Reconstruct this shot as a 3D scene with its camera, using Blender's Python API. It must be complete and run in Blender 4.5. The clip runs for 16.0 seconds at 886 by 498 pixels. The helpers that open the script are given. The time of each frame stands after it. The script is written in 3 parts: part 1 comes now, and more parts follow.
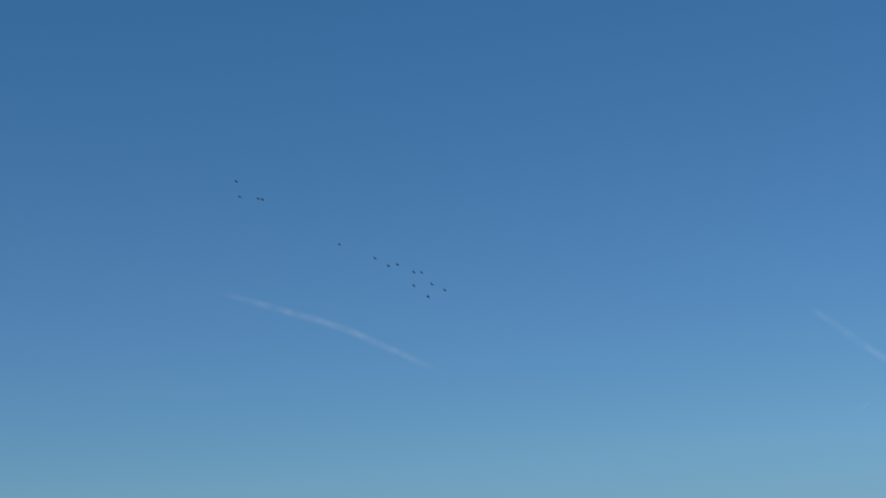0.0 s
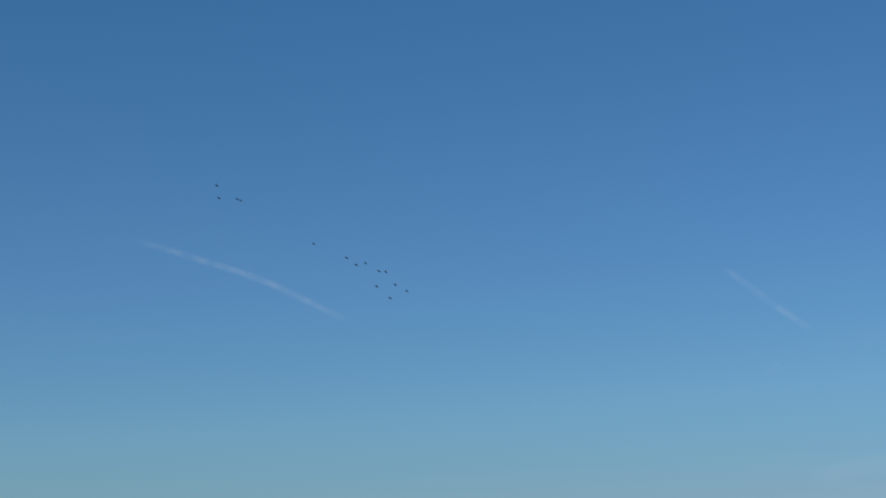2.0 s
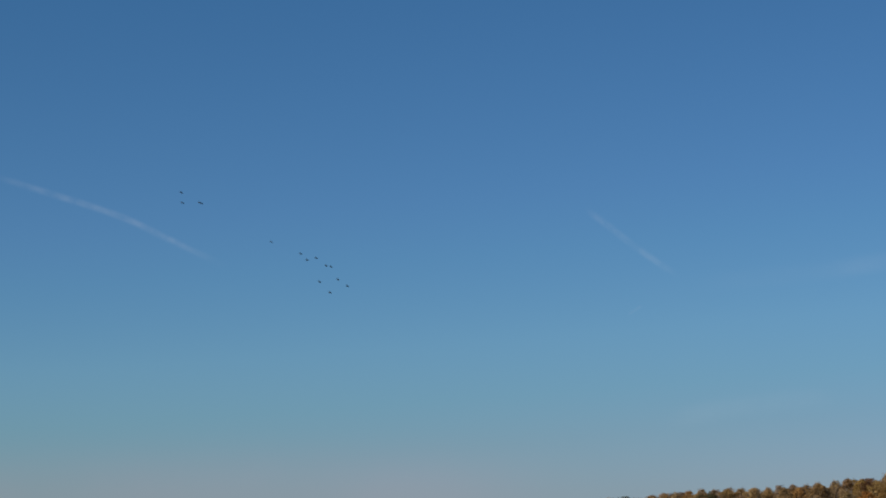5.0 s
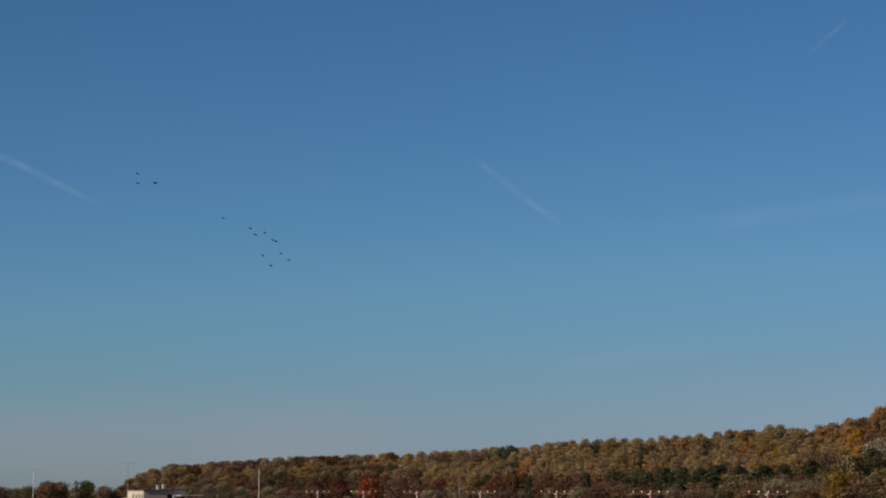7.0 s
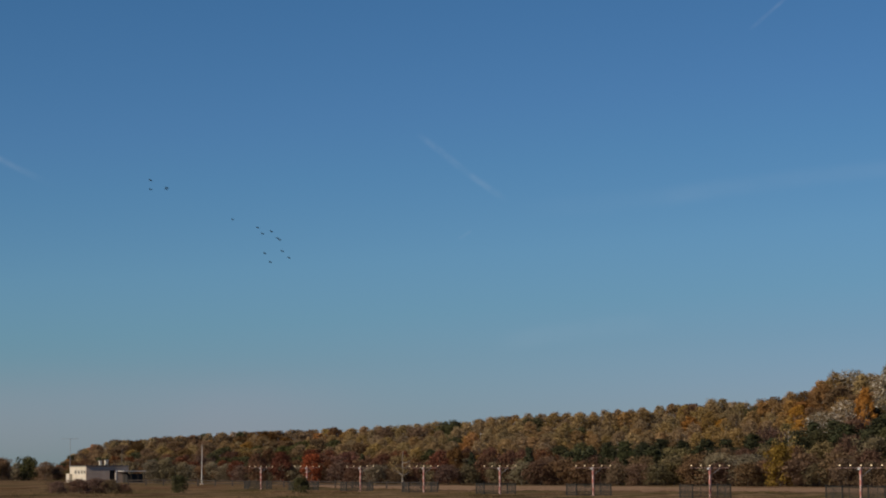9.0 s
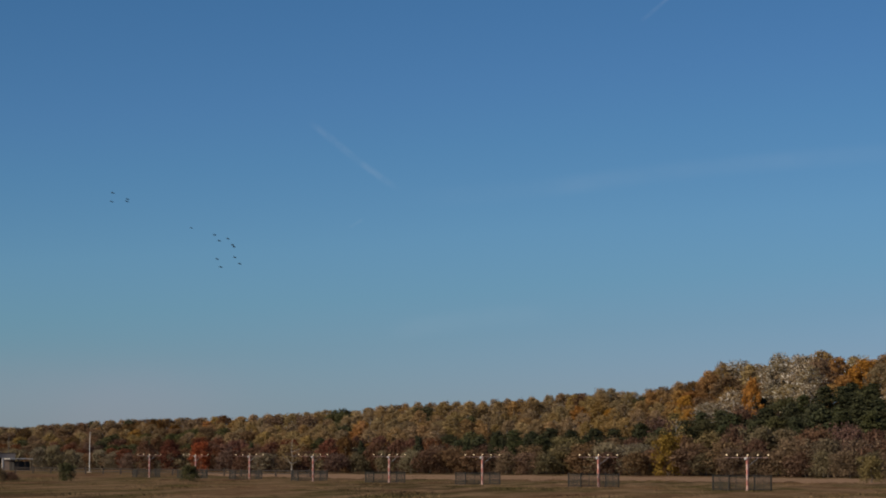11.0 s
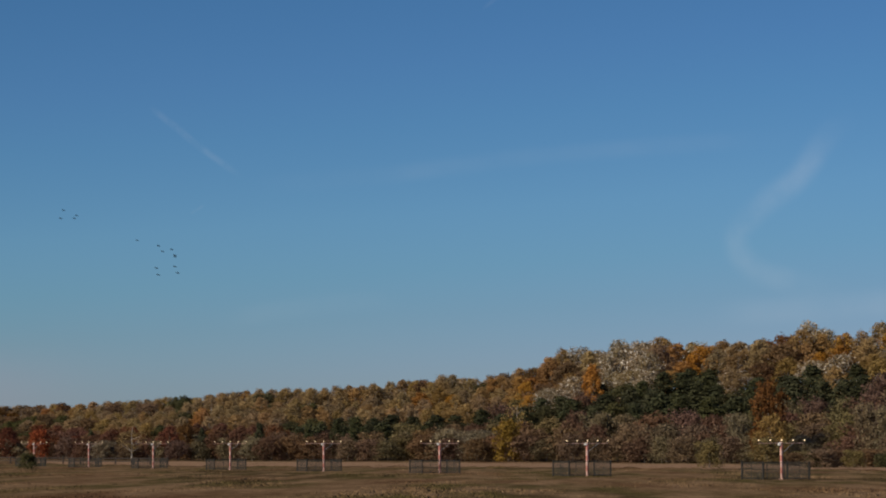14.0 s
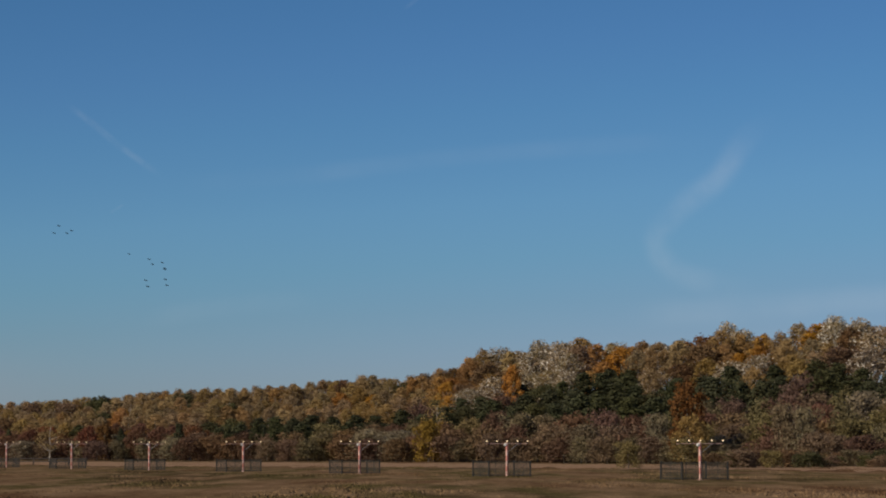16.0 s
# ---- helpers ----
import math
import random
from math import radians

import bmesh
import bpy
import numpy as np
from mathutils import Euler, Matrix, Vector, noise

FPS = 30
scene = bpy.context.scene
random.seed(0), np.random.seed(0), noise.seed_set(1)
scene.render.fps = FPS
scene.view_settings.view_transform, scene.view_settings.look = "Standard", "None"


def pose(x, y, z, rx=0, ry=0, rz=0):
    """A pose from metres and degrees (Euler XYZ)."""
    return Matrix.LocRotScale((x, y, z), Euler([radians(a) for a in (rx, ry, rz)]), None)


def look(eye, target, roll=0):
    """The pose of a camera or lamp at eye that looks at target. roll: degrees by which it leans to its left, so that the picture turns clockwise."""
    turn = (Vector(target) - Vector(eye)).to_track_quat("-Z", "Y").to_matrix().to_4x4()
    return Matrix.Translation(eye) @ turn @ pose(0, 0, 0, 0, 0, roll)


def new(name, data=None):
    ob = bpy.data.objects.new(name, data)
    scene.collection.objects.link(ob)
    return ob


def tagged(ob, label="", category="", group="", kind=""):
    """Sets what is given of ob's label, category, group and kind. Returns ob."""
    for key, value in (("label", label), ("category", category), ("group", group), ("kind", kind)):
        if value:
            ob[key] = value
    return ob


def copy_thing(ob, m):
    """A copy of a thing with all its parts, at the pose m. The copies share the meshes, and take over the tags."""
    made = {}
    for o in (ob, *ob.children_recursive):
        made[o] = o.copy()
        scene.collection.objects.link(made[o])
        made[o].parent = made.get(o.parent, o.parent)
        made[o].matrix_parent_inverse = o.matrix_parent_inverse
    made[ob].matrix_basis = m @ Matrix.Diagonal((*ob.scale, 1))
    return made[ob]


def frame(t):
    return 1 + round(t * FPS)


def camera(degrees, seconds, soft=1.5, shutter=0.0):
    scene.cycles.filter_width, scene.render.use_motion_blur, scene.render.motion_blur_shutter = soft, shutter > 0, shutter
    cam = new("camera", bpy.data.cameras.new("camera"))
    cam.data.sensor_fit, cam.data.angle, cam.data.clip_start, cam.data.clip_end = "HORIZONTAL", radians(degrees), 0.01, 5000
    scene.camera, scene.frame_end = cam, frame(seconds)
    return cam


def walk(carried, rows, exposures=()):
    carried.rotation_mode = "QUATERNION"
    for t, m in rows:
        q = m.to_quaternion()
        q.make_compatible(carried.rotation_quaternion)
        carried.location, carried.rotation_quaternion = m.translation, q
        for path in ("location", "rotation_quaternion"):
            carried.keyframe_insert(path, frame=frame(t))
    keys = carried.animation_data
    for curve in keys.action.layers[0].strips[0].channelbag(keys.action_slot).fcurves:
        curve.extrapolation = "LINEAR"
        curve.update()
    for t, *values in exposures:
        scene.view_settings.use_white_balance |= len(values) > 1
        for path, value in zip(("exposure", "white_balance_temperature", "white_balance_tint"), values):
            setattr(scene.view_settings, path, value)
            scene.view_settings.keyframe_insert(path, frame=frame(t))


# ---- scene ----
EYE = 3.2


def turned(yaw, pitch, roll):
    """The camera's pose: degrees to the right of north, above the horizon, and leaning."""
    y, p = radians(yaw), radians(pitch)
    eye = Vector((0, 0, EYE))
    return look(eye, eye + Vector((math.sin(y) * math.cos(p), math.cos(y) * math.cos(p), math.sin(p))), roll)


cam = camera(21.651, 16.0, soft=1.95)
walk(cam, [
    (0, turned(-18.268, 9.959, -1.379)),
    (0.5, turned(-17.665, 9.468, -1.347)),
    (1, turned(-16.901, 9.130, -0.955)),
    (1.5, turned(-16.520, 8.894, -0.818)),
    (2, turned(-16.165, 8.758, -0.456)),
    (2.5, turned(-15.192, 9.053, -0.267)),
    (3, turned(-14.734, 8.846, -0.243)),
    (5.3, turned(-12.009, 6.927, -0.174)),
    (5.5, turned(-11.375, 6.673, 0.035)),
    (6, turned(-10.681, 6.269, 0.360)),
    (6.5, turned(-10.240, 6.305, 0.175)),
    (6.8, turned(-10.142, 6.063, -0.005)),
    (7, turned(-10.022, 5.988, 0.115)),
    (7.5, turned(-10.060, 5.952, 0.682)),
    (8, turned(-9.635, 5.877, 0.317)),
    (8.2, turned(-9.626, 5.619, 0.061)),
    (10.3, turned(-6.679, 5.217, -0.010)),
    (10.5, turned(-6.566, 5.165, -0.068)),
    (11, turned(-5.899, 5.092, 0.094)),
    (11.5, turned(-5.200, 5.004, 0.032)),
    (12, turned(-4.064, 4.403, 0.250)),
    (12.5, turned(-3.676, 4.553, 0.056)),
    (13, turned(-3.106, 4.843, -0.046)),
    (13.5, turned(-2.706, 4.851, -0.113)),
    (14, turned(-1.975, 4.762, -0.125)),
    (14.5, turned(-1.534, 4.754, -0.061)),
    (15, turned(-1.369, 4.471, -0.350)),
    (15.5, turned(-0.643, 4.747, -0.114)),
    (16, turned(-0.005, 4.765, -0.101)),
], exposures=[(0, 0.34), (3.0, 0.34), (5.5, 0.07), (7.0, -0.02), (16, -0.02)])

# ---- world and sun ----
SUN_AZ, SUN_EL = -136.0, 33.0
world = bpy.data.worlds.new("sky")
scene.world = world
world.use_nodes = True
wn, wl = world.node_tree.nodes, world.node_tree.links
wn.clear()
sky = wn.new("ShaderNodeTexSky")
sky.sky_type, sky.sun_disc = "NISHITA", False
sky.sun_elevation, sky.sun_rotation = radians(SUN_EL), radians(SUN_AZ % 360)
sky.altitude, sky.air_density, sky.dust_density, sky.ozone_density = 150, 1.0, 0.3, 2.5
bg = wn.new("ShaderNodeBackground")
bg.inputs[1].default_value = 0.1
wout = wn.new("ShaderNodeOutputWorld")
# a clear, deep blue autumn sky with a greyer horizon: each channel's own contrast
split, join = wn.new("ShaderNodeSeparateColor"), wn.new("ShaderNodeCombineColor")
wl.new(sky.outputs[0], split.inputs[0])
for ch, (ref, power, gain) in enumerate(((1.9, 1.39, 0.388), (3.0, 0.93, 1.375), (4.5, 0.95, 2.95))):
    div, pw, mul = (wn.new("ShaderNodeMath") for _ in range(3))
    div.operation, pw.operation, mul.operation = "DIVIDE", "POWER", "MULTIPLY"
    div.inputs[1].default_value, pw.inputs[1].default_value, mul.inputs[1].default_value = ref, power, gain
    wl.new(split.outputs[ch], div.inputs[0])
    wl.new(div.outputs[0], pw.inputs[0])
    wl.new(pw.outputs[0], mul.inputs[0])
    wl.new(mul.outputs[0], join.inputs[ch])
# haze towards the horizon: a teal belt above a mauve rim, following the sky's own paleness
pale_, haze, tint = wn.new("ShaderNodeMath"), wn.new("ShaderNodeValToRGB"), wn.new("ShaderNodeMix")
pale_.operation, pale_.inputs[1].default_value = "DIVIDE", 2.5
red_out = wn.new("ShaderNodeSeparateColor")
wl.new(join.outputs[0], red_out.inputs[0])
wl.new(red_out.outputs[0], pale_.inputs[0])
wl.new(pale_.outputs[0], haze.inputs[0])
HAZE = ((0.17, (1.06, 0.934, 0.93)), (0.28, (1.05, 0.985, 0.99)), (0.34, (1.02, 1.025, 1.0)), (0.476, (1.03, 1.08, 1.02)),
        (0.60, (0.955, 1.05, 0.99)), (0.736, (0.945, 1.0, 0.975)), (0.90, (0.97, 0.985, 1.01)))
while len(haze.color_ramp.elements) < len(HAZE):
    haze.color_ramp.elements.new(0.5)
for stop, (at_, tone) in zip(haze.color_ramp.elements, HAZE):
    stop.position, stop.color = at_, (*tone, 1)
tint.data_type, tint.blend_type = "RGBA", "MULTIPLY"
tint.inputs[0].default_value = 1.0
wl.new(join.outputs[0], tint.inputs[6])
wl.new(haze.outputs[0], tint.inputs[7])
wl.new(tint.outputs[2], bg.inputs[0])
wl.new(bg.outputs[0], wout.inputs[0])

sun = new("sun", bpy.data.lights.new("sun", "SUN"))
sun.data.energy, sun.data.angle, sun.data.color = 4.8, radians(0.5), (1.0, 0.84, 0.64)
a, e = radians(SUN_AZ), radians(SUN_EL)
sun_way = Vector((math.sin(a) * math.cos(e), math.cos(a) * math.cos(e), math.sin(e)))
sun.matrix_world = look(sun_way * 100, (0, 0, 0))


# ---- materials ----
class Mat:
    def __init__(self, name):
        self.m = bpy.data.materials.new(name)
        self.m.use_nodes = True
        self.n, self.l = self.m.node_tree.nodes, self.m.node_tree.links
        self.b = self.n["Principled BSDF"]
        self.out = self.n["Material Output"]

    def node(self, kind, **values):
        nd = self.n.new(kind)
        for k, v in values.items():
            nd.inputs[k].default_value = v
        return nd

    def noise(self, scale, detail=5.0, vector=None):
        nd = self.node("ShaderNodeTexNoise", Scale=scale, Detail=detail)
        if vector:
            self.l.new(vector, nd.inputs["Vector"])
        return nd.outputs["Fac"]

    def ramp(self, fac, *stops):
        nd = self.n.new("ShaderNodeValToRGB")
        el = nd.color_ramp.elements
        while len(el) < len(stops):
            el.new(0.5)
        for s, (p, c) in zip(el, stops):
            s.position, s.color = p, (*c, 1)
        self.l.new(fac, nd.inputs[0])
        return nd.outputs[0]

    def mix(self, fac, c1, c2, blend="MIX"):
        nd = self.n.new("ShaderNodeMix")
        nd.data_type, nd.blend_type = "RGBA", blend
        for i, v in ((0, fac), (6, c1), (7, c2)):
            if isinstance(v, (int, float)):
                nd.inputs[i].default_value = v
            elif isinstance(v, tuple):
                nd.inputs[i].default_value = (*v, 1)
            else:
                self.l.new(v, nd.inputs[i])
        return nd.outputs[2]

    def place(self, scale=(1, 1, 1)):
        tc, mp = self.n.new("ShaderNodeTexCoord"), self.n.new("ShaderNodeMapping")
        mp.inputs["Scale"].default_value = scale
        self.l.new(tc.outputs["Object"], mp.inputs[0])
        return mp.outputs[0]

    def bump(self, height, strength=0.4, distance=0.05):
        nd = self.node("ShaderNodeBump", Strength=strength, Distance=distance)
        self.l.new(height, nd.inputs["Height"])
        self.l.new(nd.outputs[0], self.b.inputs["Normal"])

    def colour(self, c, rough=0.8, metal=0.0, gloss=0.5):
        if isinstance(c, tuple):
            self.b.inputs["Base Color"].default_value = (*c, 1)
        else:
            self.l.new(c, self.b.inputs["Base Color"])
        self.b.inputs["Roughness"].default_value = rough
        self.b.inputs["Metallic"].default_value = metal
        self.b.inputs["Specular IOR Level"].default_value = gloss
        return self.m


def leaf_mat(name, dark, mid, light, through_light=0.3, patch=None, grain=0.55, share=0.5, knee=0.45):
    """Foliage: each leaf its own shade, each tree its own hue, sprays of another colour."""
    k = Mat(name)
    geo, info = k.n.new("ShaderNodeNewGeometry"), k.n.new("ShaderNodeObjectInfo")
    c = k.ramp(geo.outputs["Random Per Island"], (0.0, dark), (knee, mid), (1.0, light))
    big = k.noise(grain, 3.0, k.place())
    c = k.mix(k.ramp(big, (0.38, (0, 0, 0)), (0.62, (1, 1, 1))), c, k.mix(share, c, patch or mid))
    hsv = k.node("ShaderNodeHueSaturation")
    for out, lo, hi in (("Hue", 0.488, 0.510), ("Value", 0.78, 1.2), ("Saturation", 0.82, 1.08)):
        mr = k.n.new("ShaderNodeMapRange")
        mr.inputs["To Min"].default_value, mr.inputs["To Max"].default_value = lo, hi
        if out == "Hue":
            k.l.new(info.outputs["Random"], mr.inputs[0])
        else:
            wn_ = k.n.new("ShaderNodeTexWhiteNoise")
            wn_.noise_dimensions = "1D"
            ad = k.n.new("ShaderNodeMath")
            ad.operation = "ADD"
            ad.inputs[1].default_value = 3.7 if out == "Value" else 9.1
            k.l.new(info.outputs["Random"], ad.inputs[0])
            k.l.new(ad.outputs[0], wn_.inputs["W"])
            k.l.new(wn_.outputs["Value"], mr.inputs[0])
        k.l.new(mr.outputs[0], hsv.inputs[out])
    k.l.new(c, hsv.inputs["Color"])
    k.colour(hsv.outputs[0], 0.65, gloss=0.12)
    tr, mx = k.n.new("ShaderNodeBsdfTranslucent"), k.node("ShaderNodeMixShader", Fac=through_light)
    k.l.new(hsv.outputs[0], tr.inputs[0])
    k.l.new(k.b.outputs[0], mx.inputs[1])
    k.l.new(tr.outputs[0], mx.inputs[2])
    k.l.new(mx.outputs[0], k.out.inputs[0])
    return k.m


LEAF = {
    "golden": leaf_mat("golden_leaves", (0.16, 0.100, 0.036), (0.27, 0.175, 0.066), (0.39, 0.275, 0.125)),
    "tan": leaf_mat("thin_tan_leaves", (0.16, 0.103, 0.043), (0.265, 0.178, 0.078), (0.39, 0.285, 0.145), 0.25, (0.20, 0.135, 0.048)),
    "amber": leaf_mat("amber_leaves", (0.18, 0.088, 0.022), (0.31, 0.158, 0.040), (0.42, 0.235, 0.070)),
    "scarlet": leaf_mat("orange_red_leaves", (0.17, 0.048, 0.014), (0.28, 0.080, 0.020), (0.38, 0.125, 0.032)),
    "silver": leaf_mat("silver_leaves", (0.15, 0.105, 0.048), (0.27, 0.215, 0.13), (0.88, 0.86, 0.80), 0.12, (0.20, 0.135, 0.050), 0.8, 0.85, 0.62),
    "russet": leaf_mat("russet_leaves", (0.075, 0.029, 0.016), (0.130, 0.050, 0.026), (0.20, 0.085, 0.040)),
    "rust": leaf_mat("rust_brown_leaves", (0.055, 0.028, 0.009), (0.105, 0.053, 0.016), (0.18, 0.098, 0.030)),
    "olive": leaf_mat("olive_leaves", (0.072, 0.058, 0.025), (0.136, 0.108, 0.048), (0.22, 0.180, 0.088)),
    "grey": leaf_mat("grey_willow_leaves", (0.092, 0.073, 0.040), (0.170, 0.136, 0.078), (0.27, 0.228, 0.145)),
    "pine": leaf_mat("pine_needles", (0.022, 0.025, 0.011), (0.040, 0.044, 0.019), (0.068, 0.072, 0.032), 0.1),
    "brown": leaf_mat("brown_leaves", (0.088, 0.053, 0.028), (0.150, 0.093, 0.050), (0.23, 0.150, 0.083)),
    "plum": leaf_mat("red_brown_twigs", (0.070, 0.038, 0.026), (0.118, 0.066, 0.045), (0.185, 0.110, 0.076)),
    "green": leaf_mat("dark_green_leaves", (0.034, 0.035, 0.014), (0.062, 0.062, 0.024), (0.11, 0.105, 0.042)),
    "yellow": leaf_mat("yellow_leaves", (0.14, 0.082, 0.010), (0.25, 0.152, 0.018), (0.36, 0.236, 0.036)),
    "ochre": leaf_mat("ochre_leaves", (0.105, 0.066, 0.016), (0.185, 0.118, 0.030), (0.28, 0.19, 0.055)),
}


def plain(name, c1, c2, rough=0.8, metal=0.0, scale=3.0, bump=0.2):
    k = Mat(name)
    v = k.place()
    n1, n2 = k.noise(scale, 6.0, v), k.noise(scale * 7, 4.0, v)
    c = k.mix(k.ramp(n1, (0.35, (0, 0, 0)), (0.65, (1, 1, 1))), c1, c2)
    c = k.mix(0.25, c, k.ramp(n2, (0.3, (0.25, 0.25, 0.25)), (0.7, (1, 1, 1))), "MULTIPLY")
    k.bump(n2, bump, 0.02)
    return k.colour(c, rough, metal)


BARK = plain("bark", (0.11, 0.085, 0.06), (0.20, 0.17, 0.13), 0.9, 0, 2.0, 0.6)
PALE_BARK = plain("pale_bark", (0.24, 0.21, 0.18), (0.36, 0.33, 0.29), 0.85, 0, 2.0, 0.4)
POLE_RED = plain("weathered_red_paint", (0.46, 0.16, 0.13), (0.56, 0.24, 0.19), 0.5)
POLE_PINK = plain("faded_red_and_white_paint", (0.62, 0.36, 0.30), (0.72, 0.50, 0.44), 0.5)
STEEL = plain("galvanised_steel", (0.30, 0.30, 0.30), (0.42, 0.42, 0.41), 0.45, 0.7)
DARK_STEEL = plain("dark_fence_steel", (0.010, 0.011, 0.010), (0.022, 0.022, 0.019), 0.8, 0.0)
WHITE_METAL = plain("white_painted_metal", (0.62, 0.62, 0.60), (0.74, 0.74, 0.71), 0.45)
PLASTER = plain("grey_beige_plaster", (0.38, 0.300, 0.245), (0.46, 0.365, 0.300), 0.9, 0, 0.7)
WHITEWASH = plain("cream_whitewash", (0.50, 0.45, 0.36), (0.60, 0.55, 0.46), 0.9, 0, 0.8)
ROOFING = plain("dark_roofing_felt", (0.05, 0.048, 0.046), (0.10, 0.095, 0.09), 0.9)
PALE_ROOF = plain("pale_sheet_roof", (0.42, 0.41, 0.40), (0.55, 0.54, 0.52), 0.6)
# near-black colour standing for shade indoors and under the lean-to
PAINTED_SHADE = plain("painted_indoor_shade", (0.015, 0.014, 0.013), (0.03, 0.028, 0.026), 0.8)
OLD_WOOD = plain("weathered_wood", (0.022, 0.016, 0.013), (0.048, 0.036, 0.028), 0.9, 0, 4.0)
# near-black: the jets' shaded side against the sky is in this colour
JET_SILHOUETTE = plain("aircraft_silhouette_dark", (0.006, 0.007, 0.009), (0.010, 0.011, 0.014), 0.75, 0, 0.6, 0.0)
JET_GLASS = plain("dark_canopy_glass", (0.01, 0.012, 0.015), (0.02, 0.022, 0.026), 0.08, 0, 0.6, 0.0)

k = Mat("lamp_glow")
k.colour((0.5, 0.4, 0.25), 0.3)
k.b.inputs["Emission Color"].default_value = (1.0, 0.72, 0.40, 1)
k.b.inputs["Emission Strength"].default_value = 0.9
LAMP = k.m

def meadow_tint(k, lift):
    """Patches of red-brown, straw and olive sward, shared by soil and blades."""
    wide = k.noise(0.055, 5.0, k.place((1.0, 0.24, 1)))
    mid_ = k.noise(0.28, 6.0, k.place((1.0, 0.18, 1)))
    c = k.ramp(wide, (0.36, (0.125, 0.072, 0.042)), (0.45, (0.165, 0.108, 0.062)), (0.52, (0.098, 0.080, 0.036)), (0.58, (0.085, 0.062, 0.034)), (0.66, (0.140, 0.086, 0.050)))
    c = k.mix(k.ramp(mid_, (0.46, (0, 0, 0)), (0.62, (0.9, 0.9, 0.9))), c, (0.240, 0.160, 0.098))
    return k.mix(1.0, c, (lift, lift, lift), "MULTIPLY")


k = Mat("dry_meadow")
fine = k.noise(1.4, 8.0, k.place((1.0, 0.3, 1)))
c = k.mix(0.7, meadow_tint(k, 0.79), k.ramp(fine, (0.3, (0.45, 0.43, 0.4)), (0.7, (1.15, 1.15, 1.15))), "MULTIPLY")
k.bump(fine, 0.8, 0.16)
MEADOW = k.colour(c, 0.95, gloss=0.0)

k = Mat("dry_grass_blades")
geo = k.n.new("ShaderNodeNewGeometry")
c = k.mix(0.8, meadow_tint(k, 0.80), k.ramp(geo.outputs["Random Per Island"], (0.0, (0.65, 0.66, 0.6)), (1.0, (1.15, 1.15, 1.1))), "MULTIPLY")
GRASS = k.colour(c, 0.9, gloss=0.0)

k = Mat("straw_verge")
fine = k.noise(1.1, 8.0, k.place())
c = k.ramp(fine, (0.3, (0.150, 0.094, 0.060)), (0.7, (0.265, 0.175, 0.115)))
k.bump(fine, 0.6, 0.15)
VERGE = k.colour(c, 0.95, gloss=0.0)


# ---- small mesh tools ----
def finish(bm, name, material):
    me = bpy.data.meshes.new(name)
    bm.to_mesh(me)
    bm.free()
    for m in material if isinstance(material, (list, tuple)) else (material,):
        me.materials.append(m)
    return me


def part(name, bm, material, parent, label=""):
    ob = new(name, finish(bm, name, material))
    ob.parent = parent
    return tagged(ob, label)


def thing(name, label, category, m=Matrix(), group="", kind=""):
    ob = new(name)
    ob.empty_display_size = 0.2
    ob.matrix_basis = m
    return tagged(ob, label, category, group, kind)


def box(bm, lo, hi, bevel=0.0, m=Matrix()):
    lo, hi = Vector(lo), Vector(hi)
    r = bmesh.ops.create_cube(bm, size=1, matrix=m @ Matrix.Translation((lo + hi) / 2) @ Matrix.Diagonal((*(hi - lo), 1)))
    if bevel:
        edges = list({ed for vv in r["verts"] for ed in vv.link_edges})
        bmesh.ops.bevel(bm, geom=edges, offset=bevel, segments=1, affect="EDGES")
    return bm


def rod(bm, p, q, r1, r2=None, seg=8):
    p, q = Vector(p), Vector(q)
    d = q - p
    m = Matrix.Translation((p + q) / 2) @ d.to_track_quat("Z", "Y").to_matrix().to_4x4()
    bmesh.ops.create_cone(bm, cap_ends=True, segments=seg, radius1=r1, radius2=r1 if r2 is None else r2, depth=d.length, matrix=m)
    return bm


def lathe(bm, profile, seg=10, m=Matrix()):
    """A turned body about z from (radius, height) pairs."""
    rings = []
    for r, z in profile:
        rings.append([bm.verts.new(m @ Vector((r * math.cos(2 * math.pi * i / seg), r * math.sin(2 * math.pi * i / seg), z))) for i in range(seg)])
    for lo, hi in zip(rings, rings[1:]):
        for i in range(seg):
            bm.faces.new((lo[i], lo[(i + 1) % seg], hi[(i + 1) % seg], hi[i]))
    bm.faces.new(rings[0][::-1])
    bm.faces.new(rings[-1])
    return bm


# ---- lie of the land ----
def lerp_table(x, table):
    xs, ys = zip(*table)
    return float(np.interp(x, xs, ys))


FRONT = ((-40, 1250), (-25, 900), (-17, 650), (-10, 520), (0, 445), (5, 400), (11, 350), (16, 320), (40, 300))
# height of the wood's skyline over eye level, as a slope in thousandths
SKYLINE = ((-26, 1), (-18.3, 2.0), (-18.0, 3.2), (-17.6, 6.0), (-17.2, 9.6), (-16.8, 11.2), (-16.1, 12.2), (-14, 15), (-12, 16.4), (-10.9, 17.3), (-9.5, 18.3), (-7.7, 20.8), (-6.2, 23.8), (-4.7, 24.0),
           (-3.5, 26), (-1.9, 29), (-1.2, 27.5), (-0.2, 31), (0.2, 31.5), (0.65, 37), (1.0, 40), (2.2, 41), (2.8, 41), (3.3, 46.2), (3.7, 43), (4.2, 42.7),
           (5, 43.4), (5.9, 44.6), (6.8, 47.5), (7.4, 45.4), (8, 45.6), (8.7, 49.5), (9.5, 52.7), (10.1, 52.4), (10.5, 49.3), (14, 50), (40, 50))


